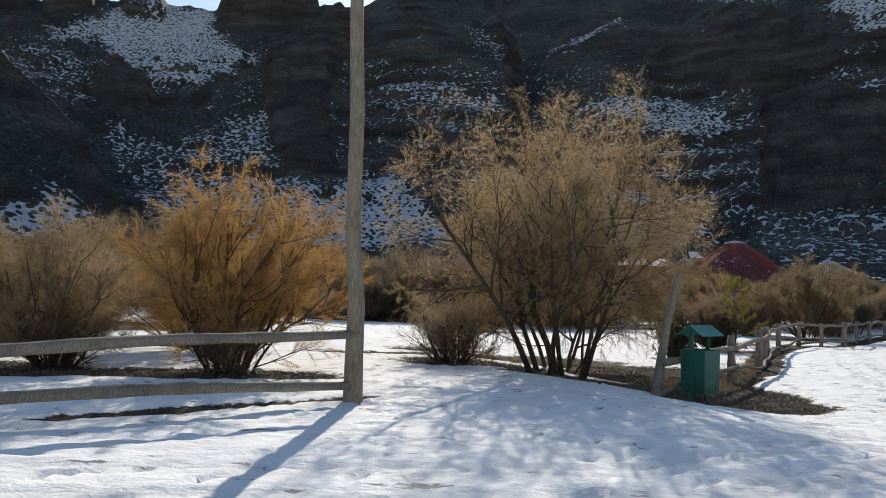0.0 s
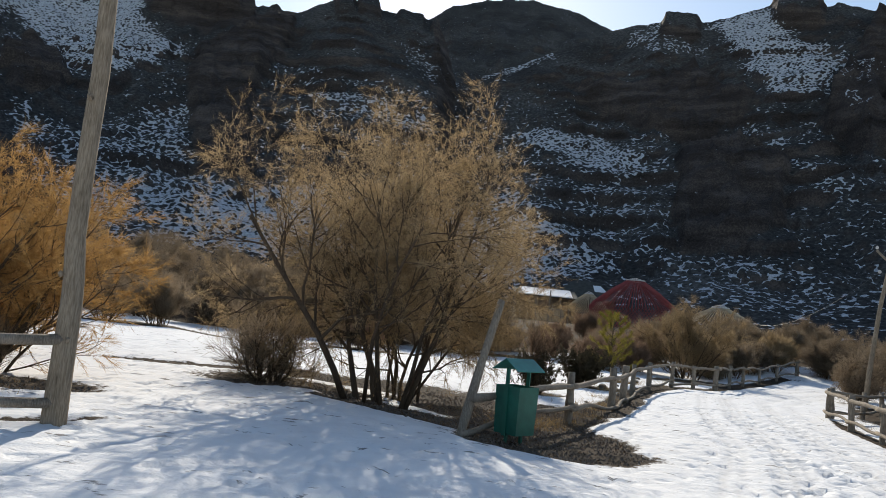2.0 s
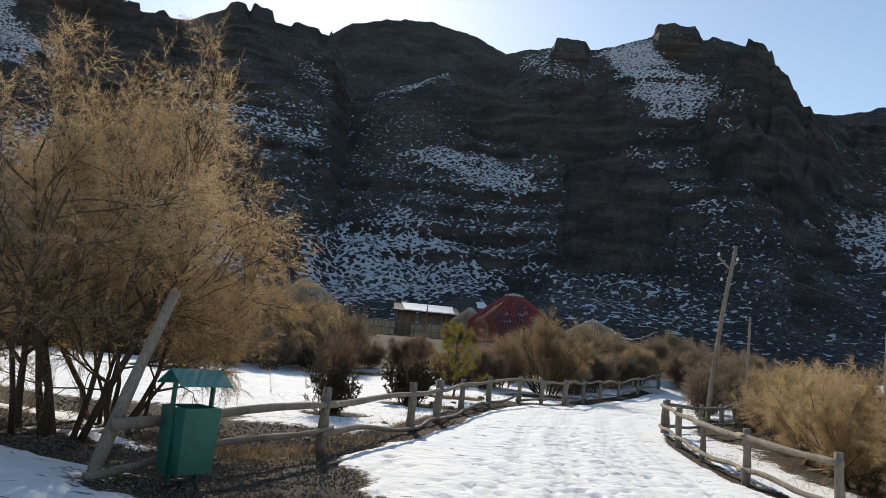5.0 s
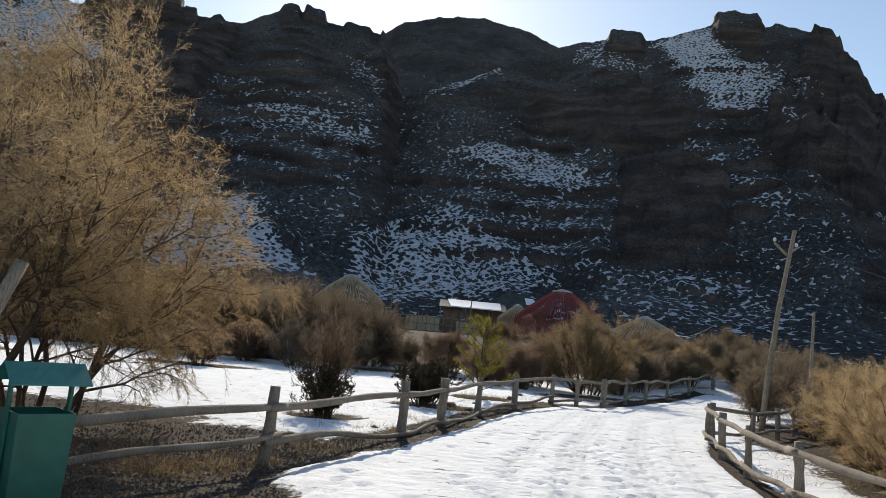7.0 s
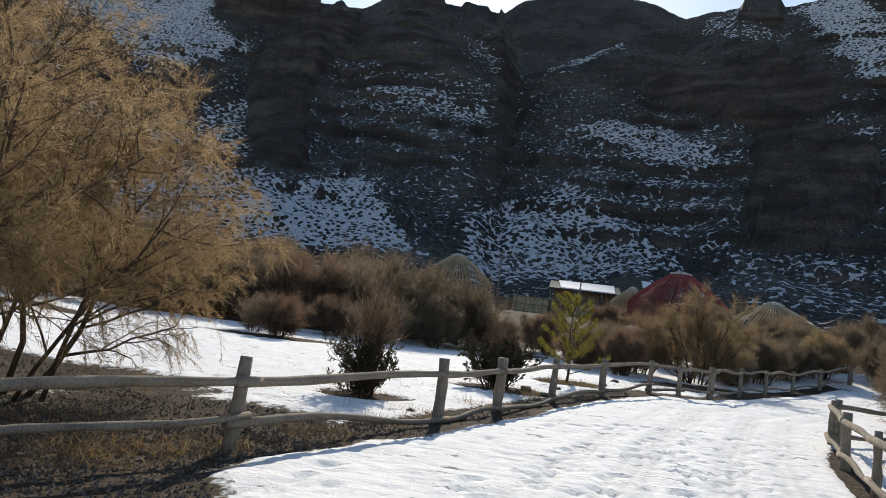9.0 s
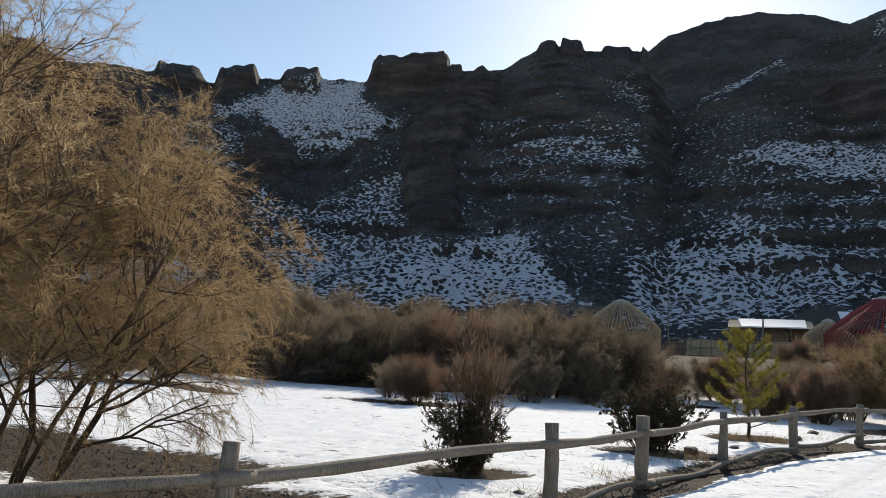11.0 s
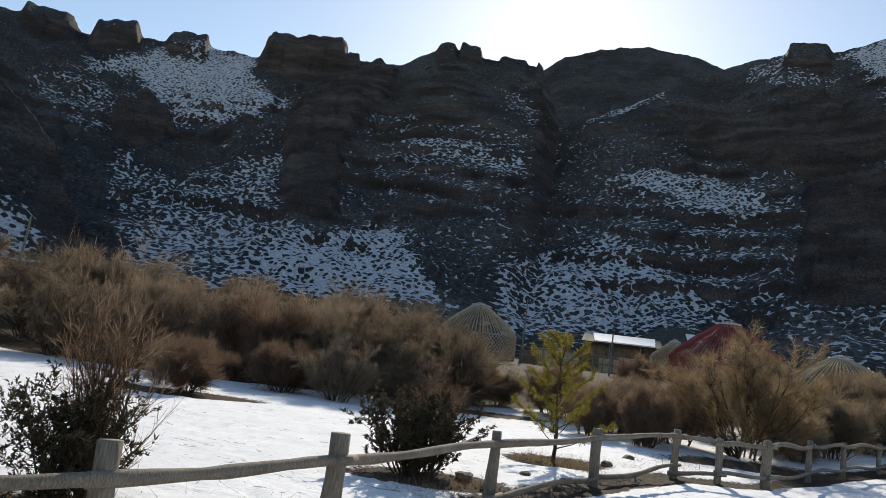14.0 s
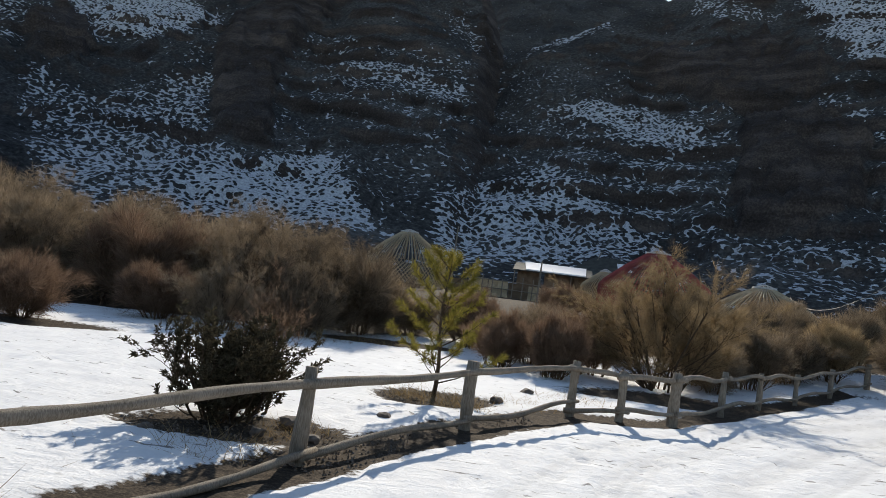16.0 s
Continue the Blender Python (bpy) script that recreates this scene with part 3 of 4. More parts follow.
tagged(new("hills_east", mountain_mesh("hills_east", np.arange(50, 180.1, 1.5), np.concatenate([np.linspace(0, 1, 60), [1.1, 1.3, 1.8]]))), "brown rocky hillside closing the valley", "hill", kind="structure")
tagged(new("hills_west", mountain_mesh("hills_west", np.arange(-180, -61.9, 1.5), np.concatenate([np.linspace(0, 1, 60), [1.1, 1.3, 1.8]]))), "brown rocky hillside closing the valley", "hill", kind="structure")


# ---- plants ----
def grow(rng, wood, twigs, p, d, length, radius, depth, spec):
    """One limb and what springs from it. The outermost limbs are kept as twigs."""
    segs = 5
    pts, rad = [p.copy()], [radius]
    for i in range(segs):
        d = (d + Vector((rng.gauss(0, 1), rng.gauss(0, 1), rng.gauss(0, 0.7))) * spec["wander"] + Vector((0, 0, spec["lift"][depth]))).normalized()
        p = p + d * (length / segs)
        pts.append(p.copy())
        rad.append(radius * (1 - 0.62 * (i + 1) / segs))
    if depth == len(spec["kids"]):
        twigs.append(pts)
        if spec.get("twig_wood"):
            wood.tube(pts, [r * 1.0 for r in rad], 3, False)
        return
    wood.tube(pts, rad, (7, 6, 4, 3, 3)[depth], depth == 0)
    n = spec["kids"][depth]
    for k in range(n):
        t = spec["from"] + (1 - spec["from"]) * (k + rng.random()) / n
        i = min(int(t * segs), segs - 1)
        q = pts[i].lerp(pts[i + 1], t * segs - i)
        ax = (pts[i + 1] - pts[i]).normalized()
        out = Vector((rng.gauss(0, 1), rng.gauss(0, 1), rng.gauss(0, 0.6)))
        out = (out - ax * out.dot(ax)).normalized()
        a = spec["angle"] * rng.uniform(0.6, 1.3)
        nd = (ax * math.cos(a) + out * math.sin(a)).normalized()
        grow(rng, wood, twigs, q, nd, length * spec["shrink"] * rng.uniform(0.65, 1.2) * (1.15 - 0.4 * t), rad[i] * 0.55, depth + 1, spec)


def leaves(twigs, per, size, width, spread, seed, clump=0.0):
    """Narrow leaves set along the twigs: N x 4 x 3."""
    rs = np.random.RandomState(seed)
    pts = np.array([[tuple(q) for q in tw] for tw in twigs])
    k, s = pts.shape[0], pts.shape[1] - 1
    tw = np.repeat(np.arange(k), per)
    t = rs.rand(k * per) ** 0.8 * s * 0.999
    i = t.astype(int)
    f = (t - i)[:, None]
    a, b_ = pts[tw, i], pts[tw, i + 1]
    base = a * (1 - f) + b_ * f + rs.normal(0, clump, (k * per, 3)) if clump else a * (1 - f) + b_ * f
    d = b_ - a
    d /= np.linalg.norm(d, axis=1)[:, None] + 1e-9
    d = d + rs.normal(0, spread, d.shape)
    d /= np.linalg.norm(d, axis=1)[:, None]
    side = np.cross(d, rs.normal(0, 1, d.shape))
    side /= np.linalg.norm(side, axis=1)[:, None] + 1e-9
    ln = size * rs.uniform(0.6, 1.4, (len(d), 1))
    w = width * rs.uniform(0.6, 1.3, (len(d), 1))
    return np.stack([base, base + d * ln * 0.5 + side * w / 2, base + d * ln, base + d * ln * 0.5 - side * w / 2], 1)


def plant_meshes(name, seed, stems, height, spread, spec, leaf, offset=0.25, lean=(0, 0)):
    """Meshes of the wood and of the crown of one plant standing on the origin."""
    rng = random.Random(seed)
    woods, twigs, crown = [], [], Build()
    for k in range(stems):
        wood = Build()
        woods.append(wood)
        a = 2 * math.pi * (k + rng.random() * 0.7) / stems
        tilt = spread * rng.uniform(0.35, 1.1)
        d = Vector((math.cos(a) * tilt + lean[0], math.sin(a) * tilt + lean[1], 1)).normalized()
        p = Vector((math.cos(a) * offset * rng.random(), math.sin(a) * offset * rng.random(), -0.12))
        grow(rng, wood, twigs, p, d, height * spec["stem"] * rng.uniform(0.75, 1.1), spec["radius"] * rng.uniform(0.6, 1.15), 0, spec)
    for per, size, width, sp in leaf:
        crown.quads(leaves(twigs, per, size, width, sp, seed + per))
    return [w.mesh(name + "_stem") for w in woods], crown.mesh(name + "_crown")


def plant(name, label, category, meshes, woodmat, leafmat, m, group=""):
    ob = thing(name, label, category, m, group)
    for me in meshes[0]:
        part("stem", me, woodmat, ob, "", True)
    crown = meshes[1]
    if crown.materials and crown.materials[0] is not leafmat:
        crown = crown.copy()
        crown.materials.clear()
    part("crown", crown, leafmat, ob)
    return ob


WILLOW = dict(kids=(8, 7, 7), shrink=0.58, angle=0.78, wander=0.17, lift=(0.05, 0.05, 0.04, -0.02), stem=0.60, radius=0.062, twig_wood=True)
WILLOW["from"] = 0.26
BUSHY = dict(WILLOW, **{"from": 0.06}, kids=(7, 5, 5), shrink=0.52, angle=0.66, wander=0.16, lift=(0.06, 0.07, 0.06, -0.02), stem=0.72, radius=0.032)
SCRUB = dict(WILLOW, wander=0.13, **{"from": 0.04}, kids=(6, 5, 4), shrink=0.55, angle=0.55, lift=(0.06, 0.035, 0.06, 0.05), stem=0.66, radius=0.022)
EVER = dict(WILLOW, wander=0.12, **{"from": 0.06}, kids=(6, 5, 4), shrink=0.5, angle=0.6, lift=(0.10, 0.08, 0.08, 0.05), stem=0.85, radius=0.022)

willow = plant_meshes("willow", 17, 8, 6.1, 0.62, dict(WILLOW, kids=(9, 8, 8), wander=0.18, lift=(0.06, 0.06, 0.04, -0.03), radius=0.056, **{"from": 0.34}), [(31, 0.05, 0.0056, 0.8), (8, 0.2, 0.003, 0.35)], 0.55, (-0.06, 0.16))
plant("willow_tree", "broad willow with tan feathery dry leaves and several leaning stems", "tree", willow, BARK, GOLD, pose(1.75, 13.9, floor_at(1.75, 13.9), 0, 0, 0) @ Matrix.Diagonal((0.97, 0.97, 1.13, 1)))
back_willow = plant_meshes("back_willow", 29, 8, 5.7, 0.66, dict(WILLOW, kids=(9, 7, 7), lift=(0.04, 0.02, -0.03, -0.14), radius=0.045), [(40, 0.05, 0.0062, 0.75), (12, 0.22, 0.0032, 0.35)], 0.5, (0.14, 0.02))
plant("willow_tree", "drooping golden willow close behind a broader one", "tree", back_willow, BARK, GOLD, pose(2.2, 16.3, floor_at(2.2, 16.3), 0, 0, 0) @ Matrix.Diagonal((1.0, 1.0, 1.15, 1)))
gold_bush = plant_meshes("gold_bush", 31, 14, 2.9, 0.5, BUSHY, [(34, 0.045, 0.006, 0.6), (16, 0.2, 0.0034, 0.3)], 0.3)
gold_bush2 = plant_meshes("gold_bush_low", 37, 13, 2.9, 0.72, BUSHY, [(34, 0.05, 0.0065, 0.6), (16, 0.24, 0.0036, 0.3)], 0.4)
scrub = plant_meshes("scrub", 41, 15, 2.0, 0.75, SCRUB, [(9, 0.34, 0.009, 0.4), (8, 0.26, 0.005, 0.55)], 0.45)
scrub2 = plant_meshes("scrub_tall", 43, 16, 2.15, 0.42, dict(SCRUB, angle=0.42, lift=(0.08, 0.07, 0.08, 0.06)), [(9, 0.4, 0.009, 0.3), (8, 0.3, 0.005, 0.45)], 0.5)
bare = plant_meshes("bare_bush", 47, 14, 1.1, 0.85, SCRUB, [(5, 0.16, 0.004, 0.5)], 0.25)


def put(name, label, category, meshes, woodmat, leafmat, x, y, s, turn, group="", sz=1.0):
    return plant(name, label, category, meshes, woodmat, leafmat, pose(x, y, floor_at(x, y), 0, 0, turn) @ Matrix.Diagonal((s, s, s * sz, 1)), group)


# left of the pole
put("golden_bush", "tall orange-gold tamarisk bush on a bare earth strip", "bush", gold_bush, BARK, ORANGE, -4.0, 12.1, 1.22, 0, "golden bushes")
put("golden_bush", "orange-gold tamarisk bush behind the rail fence", "bush", gold_bush, BARK, ORANGE, -6.0, 15.6, 1.0, 130, "golden bushes")
put("golden_bush", "straw-coloured tamarisk bush behind the rail fence", "bush", gold_bush2, BARK, STRAW, -6.9, 11.8, 0.95, 60, "golden bushes")
put("golden_bush", "straw-coloured tamarisk bush behind the rail fence", "bush", gold_bush2, BARK, STRAW, -9.6, 13.6, 1.0, 200, "golden bushes")
put("golden_bush", "straw-coloured tamarisk bush behind the rail fence", "bush", gold_bush, BARK, STRAW, -9.35, 16.49, 0.9, 20, "golden bushes")
put("bare_bush", "low bare brown bush with arching twigs", "bush", bare, BARK, BROWN, -0.3, 14.9, 1.6, 40, "bare bushes")
put("bare_bush", "low bare brown bush with arching twigs", "bush", bare, BARK, BROWN, -3.9, 11.7, 1.1, 10, "bare bushes")
put("bare_bush", "low bare brown bush with arching twigs", "bush", bare, BARK, BROWN, -6.7, 11.6, 1.1, 80, "bare bushes")

# thicket beyond the snow field
rt = random.Random(5)
THICK = 1.16
for x, y, s, kind in ((-14.66, 27.72, 1.5, 0), (-12.40, 31.08, 1.3, 1), (-9.60, 31.76, 1.0, 0), (-7.64, 32.17, 0.85, 2), (-13.33, 36.56, 1.6, 1), (-10.24, 38.53, 1.5, 0), (-8.14, 42.26, 1.55, 1), (-5.95, 43.78, 1.5, 0), (-3.94, 44.40, 1.55, 1), (-1.98, 44.98, 1.6, 0), (0.01, 44.79, 1.75, 3), (2.24, 45.42, 1.6, 1), (4.38, 44.35, 1.85, 0), (6.24, 44.53, 1.7, 1), (7.97, 45.76, 1.6, 0),
                     (0.87, 34.99, 0.8, 3), (-0.36, 35.81, 0.65, 0), (4.23, 40.13, 1.0, 0), (6.57, 41.79, 1.15, 1), (1.95, 40.90, 0.9, 3), (-2.81, 48.79, 1.8, 1), (1.35, 49.75, 1.9, 0), (5.61, 50.65, 1.8, 1), (-6.98, 47.79, 1.8, 0), (-11.74, 45.27, 1.8, 1), (-16.00, 43.50, 1.8, 0), (-18.48, 36.89, 1.7, 1), (-19.82, 31.16, 1.6, 0), (-23.54, 43.05, 1.9, 1), (-19.63, 49.17, 2.0, 0), (-4.64, 54.60, 2.0, 0), (0.57, 55.59, 2.0, 1), (-9.93, 53.71, 2.0, 1), (-15.00, 55.71, 2.1, 0), (-25.07, 52.68, 2.2, 1)):
    me, mt = ((scrub, BROWN), (scrub2, BROWN), (scrub2, BROWN), (scrub, RUST))[kind]
    if kind == 1 or (kind == 0 and y < 45):
        me, s = (gold_bush, gold_bush2)[kind == 0], s * 0.72
    put("brown_shrub", "dense leafless brown shrub of the valley thicket" if mt is BROWN else "rust-brown leafless shrub of the valley thicket", "shrub", me, TWIG, mt, x, y, s * THICK, rt.uniform(0, 360), "thicket shrubs")
# camp side
for x, y, s, kind in ((13.4, 40.2, 0.85, 4), (15.0, 38.8, 0.9, 4), (14.6, 43.2, 1.1, 0), (12.4, 47.4, 1.1, 0), (16.6, 41.6, 1.1, 4), (20.6, 41.0, 1.0, 0), (22.6, 43.0, 1.1, 1), (25.2, 45.6, 1.2, 0), (27.6, 47.0, 1.2, 3), (30.4, 45.6, 1.25, 0), (33.0, 43.0, 1.3, 1), (19.2, 48.0, 1.2, 4), (23.5, 50.0, 1.2, 1), (16.0, 47.5, 1.0, 4), (9.0, 47.6, 1.0, 3), (29.0, 52.0, 1.3, 0), (34.0, 54.0, 1.4, 1), (10.01, 48.07, 0.9, 0), (13.27, 40.52, 0.8, 4), (14.82, 38.71, 0.85, 4), (15.40, 43.72, 1.2, 0), (12.56, 45.92, 1.1, 4), (19.22, 47.77, 1.2, 0), (21.47, 45.41, 1.2, 3), (23.72, 47.72, 1.2, 0), (25.76, 49.77, 1.25, 1), (28.20, 51.77, 1.3, 0), (30.69, 50.74, 1.3, 1), (32.20, 47.19, 1.3, 0), (30.24, 44.72, 1.2, 1), (27.67, 52.28, 1.2, 3), (34.02, 52.16, 1.4, 0), (22.45, 55.79, 1.2, 0), (26.08, 59.54, 1.3, 1), (17.73, 56.64, 1.1, 4), (31.01, 60.18, 1.4, 0)):
    me, mt, lb = ((scrub, BROWN, "dense leafless brown shrub by the camp"), (scrub2, BROWN, "dense leafless brown shrub by the camp"), (scrub, STRAW, "straw-coloured shrub by the camp"), (scrub2, STRAW, "straw-coloured shrub by the camp"), (scrub2, RUST, "rust-brown bare shrub by the camp"))[kind]
    put("brown_shrub", lb, "shrub", me, TWIG, mt, x, y, s, rt.uniform(0, 360), "camp shrubs")
put("golden_bush", "broad pale golden tamarisk bush beyond the fence bend", "bush", gold_bush2, BARK, STRAW, 18.3, 39.3, 1.5, 40, "golden bushes")
put("golden_bush", "pale golden tamarisk bush beyond the fence", "bush", gold_bush2, BARK, STRAW, 20.50, 42.68, 0.9, 140, "golden bushes")
# right of the path
for x, y, s, kind in ((15.3, 15.1, 0.8, 1), (14.6, 12.6, 0.7, 1), (16.9, 18.0, 0.8, 1), (18.5, 21.0, 0.8, 1), (16.7, 16.41, 0.7, 1), (18.5, 19.21, 0.8, 1), (20.4, 21.69, 0.8, 0), (22.9, 24.71, 0.8, 1), (21.3, 26.6, 0.62, 2), (24.09, 28.78, 0.9, 1), (15.52, 13.47, 0.75, 1), (22.05, 30.79, 0.8, 2), (25.02, 34.70, 0.95, 2), (28.86, 39.06, 1.0, 2), (27.99, 32.11, 1.0, 0), (19.12, 15.86, 1.0, 0), (31.66, 44.11, 1.1, 2)):
    me, mt, lb = ((gold_bush, STRAW, "straw-gold tamarisk bush beside the path"), (gold_bush2, GOLD, "drooping golden bush behind the short fence"), (gold_bush, BROWN, "dense leafless brown shrub beside the path"))[kind]
    put("path_bush", lb, "bush", me, BARK, mt, x, y, s, rt.uniform(0, 360), "bushes beside the path")

# dark evergreen shrubs and a young pine in the field
ever_a = plant_meshes("evergreen_a", 53, 12, 1.25, 0.36, dict(EVER, **{"from": 0.02}, angle=0.75), [(7, 0.045, 0.02, 0.8), (4, 0.07, 0.018, 0.5)], 0.3)
ever_b = plant_meshes("evergreen_b", 59, 20, 1.5, 0.62, EVER, [(17, 0.045, 0.022, 0.8), (5, 0.08, 0.02, 0.5)], 0.3)
put("evergreen_shrub", "dark upright evergreen shrub with open base", "shrub", ever_a, BARK, EVERGREEN, 6.05, 20.97, 0.95, 0, "evergreen shrubs")
thin = plant_meshes("thin_shrub", 61, 8, 2.0, 0.16, dict(SCRUB, angle=0.4), [(2, 0.16, 0.006, 0.4)], 0.2)
put("brown_shrub", "slim rust-brown bare shrub rising behind an evergreen", "shrub", thin, TWIG, RUST, 6.05, 21.3, 1.12, 30, "thicket shrubs", 1.15)
put("brown_shrub", "slim rust-brown bare shrub rising behind an evergreen", "shrub", thin, TWIG, RUST, 9.0, 26.9, 1.0, 100, "thicket shrubs")
put("evergreen_shrub", "dark rounded evergreen shrub on bare earth", "shrub", ever_b, BARK, EVERGREEN, 8.80, 26.20, 0.92, 0, "evergreen shrubs", 0.88)


def pine_tree(x, y, height):
    rng = random.Random(71)
    wood, needles = Build(), Build()
    trunk = [(0.04 * math.sin(k), 0.03 * math.cos(2 * k), -0.1 + height * k / 7) for k in range(8)]
    wood.tube(trunk, [0.05 * (1 - 0.12 * k) for k in range(8)], 7)
    tufts = []
    for k in range(26):
        z = 0.28 + (height - 0.35) * k / 25
        a = k * 2.4 + rng.uniform(-0.3, 0.3)
        ln = (1.2 * (1 - 0.74 * z / height) + 0.12) * rng.uniform(0.7, 1.1)
        d = Vector((math.cos(a), math.sin(a), 0.25 + 0.5 * z / height)).normalized()
        p = Vector((0.02, 0, z))
        pts = [p + d * ln * t + Vector((0, 0, 0.22 * ln * t * t)) for t in (0, 0.35, 0.7, 1)]
        wood.tube(pts, [0.016, 0.012, 0.009, 0.005], 4, False)
        for t in (0.45, 0.65, 0.85, 1.0):
            q = p + d * ln * t + Vector((0, 0, 0.22 * ln * t * t))
            for s in range(2):
                e = (d + Vector((rng.gauss(0, 0.5), rng.gauss(0, 0.5), 0.45))).normalized()
                tufts.append([q + e * 0.16 * j / 3 for j in range(4)])
    tufts.append([Vector((0, 0, height - 0.25 + 0.09 * j)) for j in range(4)])
    needles.quads(leaves(tufts, 60, 0.13, 0.009, 0.6, 5))
    ob = thing("pine_tree", "young yellow-green pine with open whorled branches", "tree", pose(x, y, floor_at(x, y)))
    part("trunk", wood, BARK, ob, "", True)
    part("crown", needles, PINE, ob)


pine_tree(11.42, 31.1, 2.6)


# dry grass, too fine to count
def grass(name, label, spots, seed):
    rs = np.random.RandomState(seed)
    bd = Build()
    for x, y, r, n, hgt in spots:
        a, q = rs.rand(n) * 6.283, np.sqrt(rs.rand(n)) * r
        bx, by = x + q * np.cos(a), y + q * np.sin(a)
        bz = base_height(bx, by)
        base = np.stack([bx, by, bz], -1)
        d = np.stack([rs.normal(0, 0.75, n), rs.normal(0, 0.75, n), 0.25 + 0.6 * rs.rand(n)], -1)
        h_ = hgt * rs.uniform(0.4, 1.2, (n, 1))
        side = np.stack([rs.normal(0, 1, n), rs.normal(0, 1, n), np.zeros(n)], -1)
        side /= np.linalg.norm(side, axis=1)[:, None]
        w = 0.0045
        tip = base + d * h_
        bd.quads(np.stack([base - side * w, base + side * w, tip + side * w * 0.2, tip - side * w * 0.2], 1))
    ob = tagged(new(name, bd.mesh(name)), label, "grass", kind="stuff")
    ob.data.materials.append(GRASS)


grass("dry_grass", "tufts of dry straw-coloured grass on bare earth", [(4.70, 14.24, 0.55, 275, 0.16), (4.32, 14.39, 0.5, 247, 0.16), (5.20, 15.00, 0.55, 275, 0.18), (4.08, 13.85, 0.5, 137, 0.12), (3.45, 15.21, 0.8, 165, 0.15), (6.10, 16.58, 0.5, 165, 0.2), (6.79, 18.18, 0.45, 143, 0.22), (7.20, 19.36, 0.5, 165, 0.25),
      (8.27, 21.79, 0.5, 154, 0.25), (9.21, 24.66, 0.6, 209, 0.28), (9.81, 26.03, 0.5, 143, 0.25), (11.44, 30.72, 0.9, 495, 0.32), (12.04, 30.00, 0.5, 165, 0.3), (6.05, 20.77, 0.7, 143, 0.2), (13.20, 31.59, 0.8, 165, 0.25), (14.59, 33.59, 0.9, 220, 0.28), (7.27, 41.45, 1.2, 275, 0.45), (8.91, 43.28, 1.2, 275, 0.5), (-3.47, 10.70, 1.2, 165, 0.1), (14.98, 17.77, 1.0, 275, 0.25), (15.85, 21.04, 1.2, 275, 0.25), (13.97, 14.79, 0.8, 220, 0.25),
      (6.15, 23.24, 2.2, 88, 0.22), (5.31, 19.71, 1.2, 49, 0.25), (3.59, 18.94, 1.6, 44, 0.22)], 9)


def litter(name, label, mat, areas, seed, size, solid):
    rs = np.random.RandomState(seed)
    bd = Build()
    for x, y, a, c, n in areas:
        n = int(n * (1.5 if solid else 0.8))
        bx, by = x + rs.uniform(-a, a, n), y + rs.uniform(-c, c, n)
        keep = dirt_at(bx, by) > 0.6
        bx, by = bx[keep], by[keep]
        k = len(bx)
        base = np.stack([bx, by, base_height(bx, by) + 0.012], -1)
        if solid:
            for q in base:
                r = size * rs.uniform(0.4, 1.5)
                v = [(q[0] + r * rs.uniform(0.6, 1.2) * math.cos(t), q[1] + r * rs.uniform(0.6, 1.2) * math.sin(t), q[2] - 0.01) for t in (0, 1.3, 2.5, 3.8, 5.1)] + [(q[0] + rs.normal(0, r * 0.3), q[1] + rs.normal(0, r * 0.3), q[2] + r * rs.uniform(0.5, 1.0))]
                bd.add(v, [(0, 1, 5), (1, 2, 5), (2, 3, 5), (3, 4, 5), (4, 0, 5)])
        else:
            d = rs.normal(0, 1, (k, 3)) * (1, 1, 0.45)
            d /= np.linalg.norm(d, axis=1)[:, None]
            e = np.cross(d, rs.normal(0, 0.35, (k, 3)) + (0, 0, 1))
            e /= np.linalg.norm(e, axis=1)[:, None]
            ln = size * rs.uniform(0.5, 1.5, (k, 1))
            bd.quads(np.stack([base, base + d * ln * 0.5 + e * ln * 0.25, base + d * ln + (0, 0, 0.01), base + d * ln * 0.5 - e * ln * 0.25], 1))
    tagged(new(name, bd.mesh(name)), label, "litter" if not solid else "gravel", kind="stuff").data.materials.append(mat)


SOILED = [(2.5, 13.2, 2.2, 1.4, 1500), (4.3, 11.6, 1.7, 1.0, 900), (4.6, 14.2, 2.0, 1.8, 2600), (4.4, 16.3, 2.4, 1.9, 1800), (0.3, 15.0, 2.0, 1.2, 900), (-4.2, 11.4, 2.6, 0.9, 1200), (-8.5, 11.2, 2.8, 0.9, 800), (6.6, 17.2, 1.2, 1.6, 500), (8.3, 20.5, 1.0, 1.6, 500), (9.4, 25.6, 1.8, 1.4, 900), (11.6, 30.4, 1.6, 2.0, 900), (1.0, 18.6, 2.6, 1.4, 700)]
litter("leaf_litter", "dry brown fallen leaves on bare earth", LITTER, SOILED, 21, 0.034, False)
litter("gravel", "dark gravel and clods on bare earth", STONE, SOILED, 22, 0.017, True)


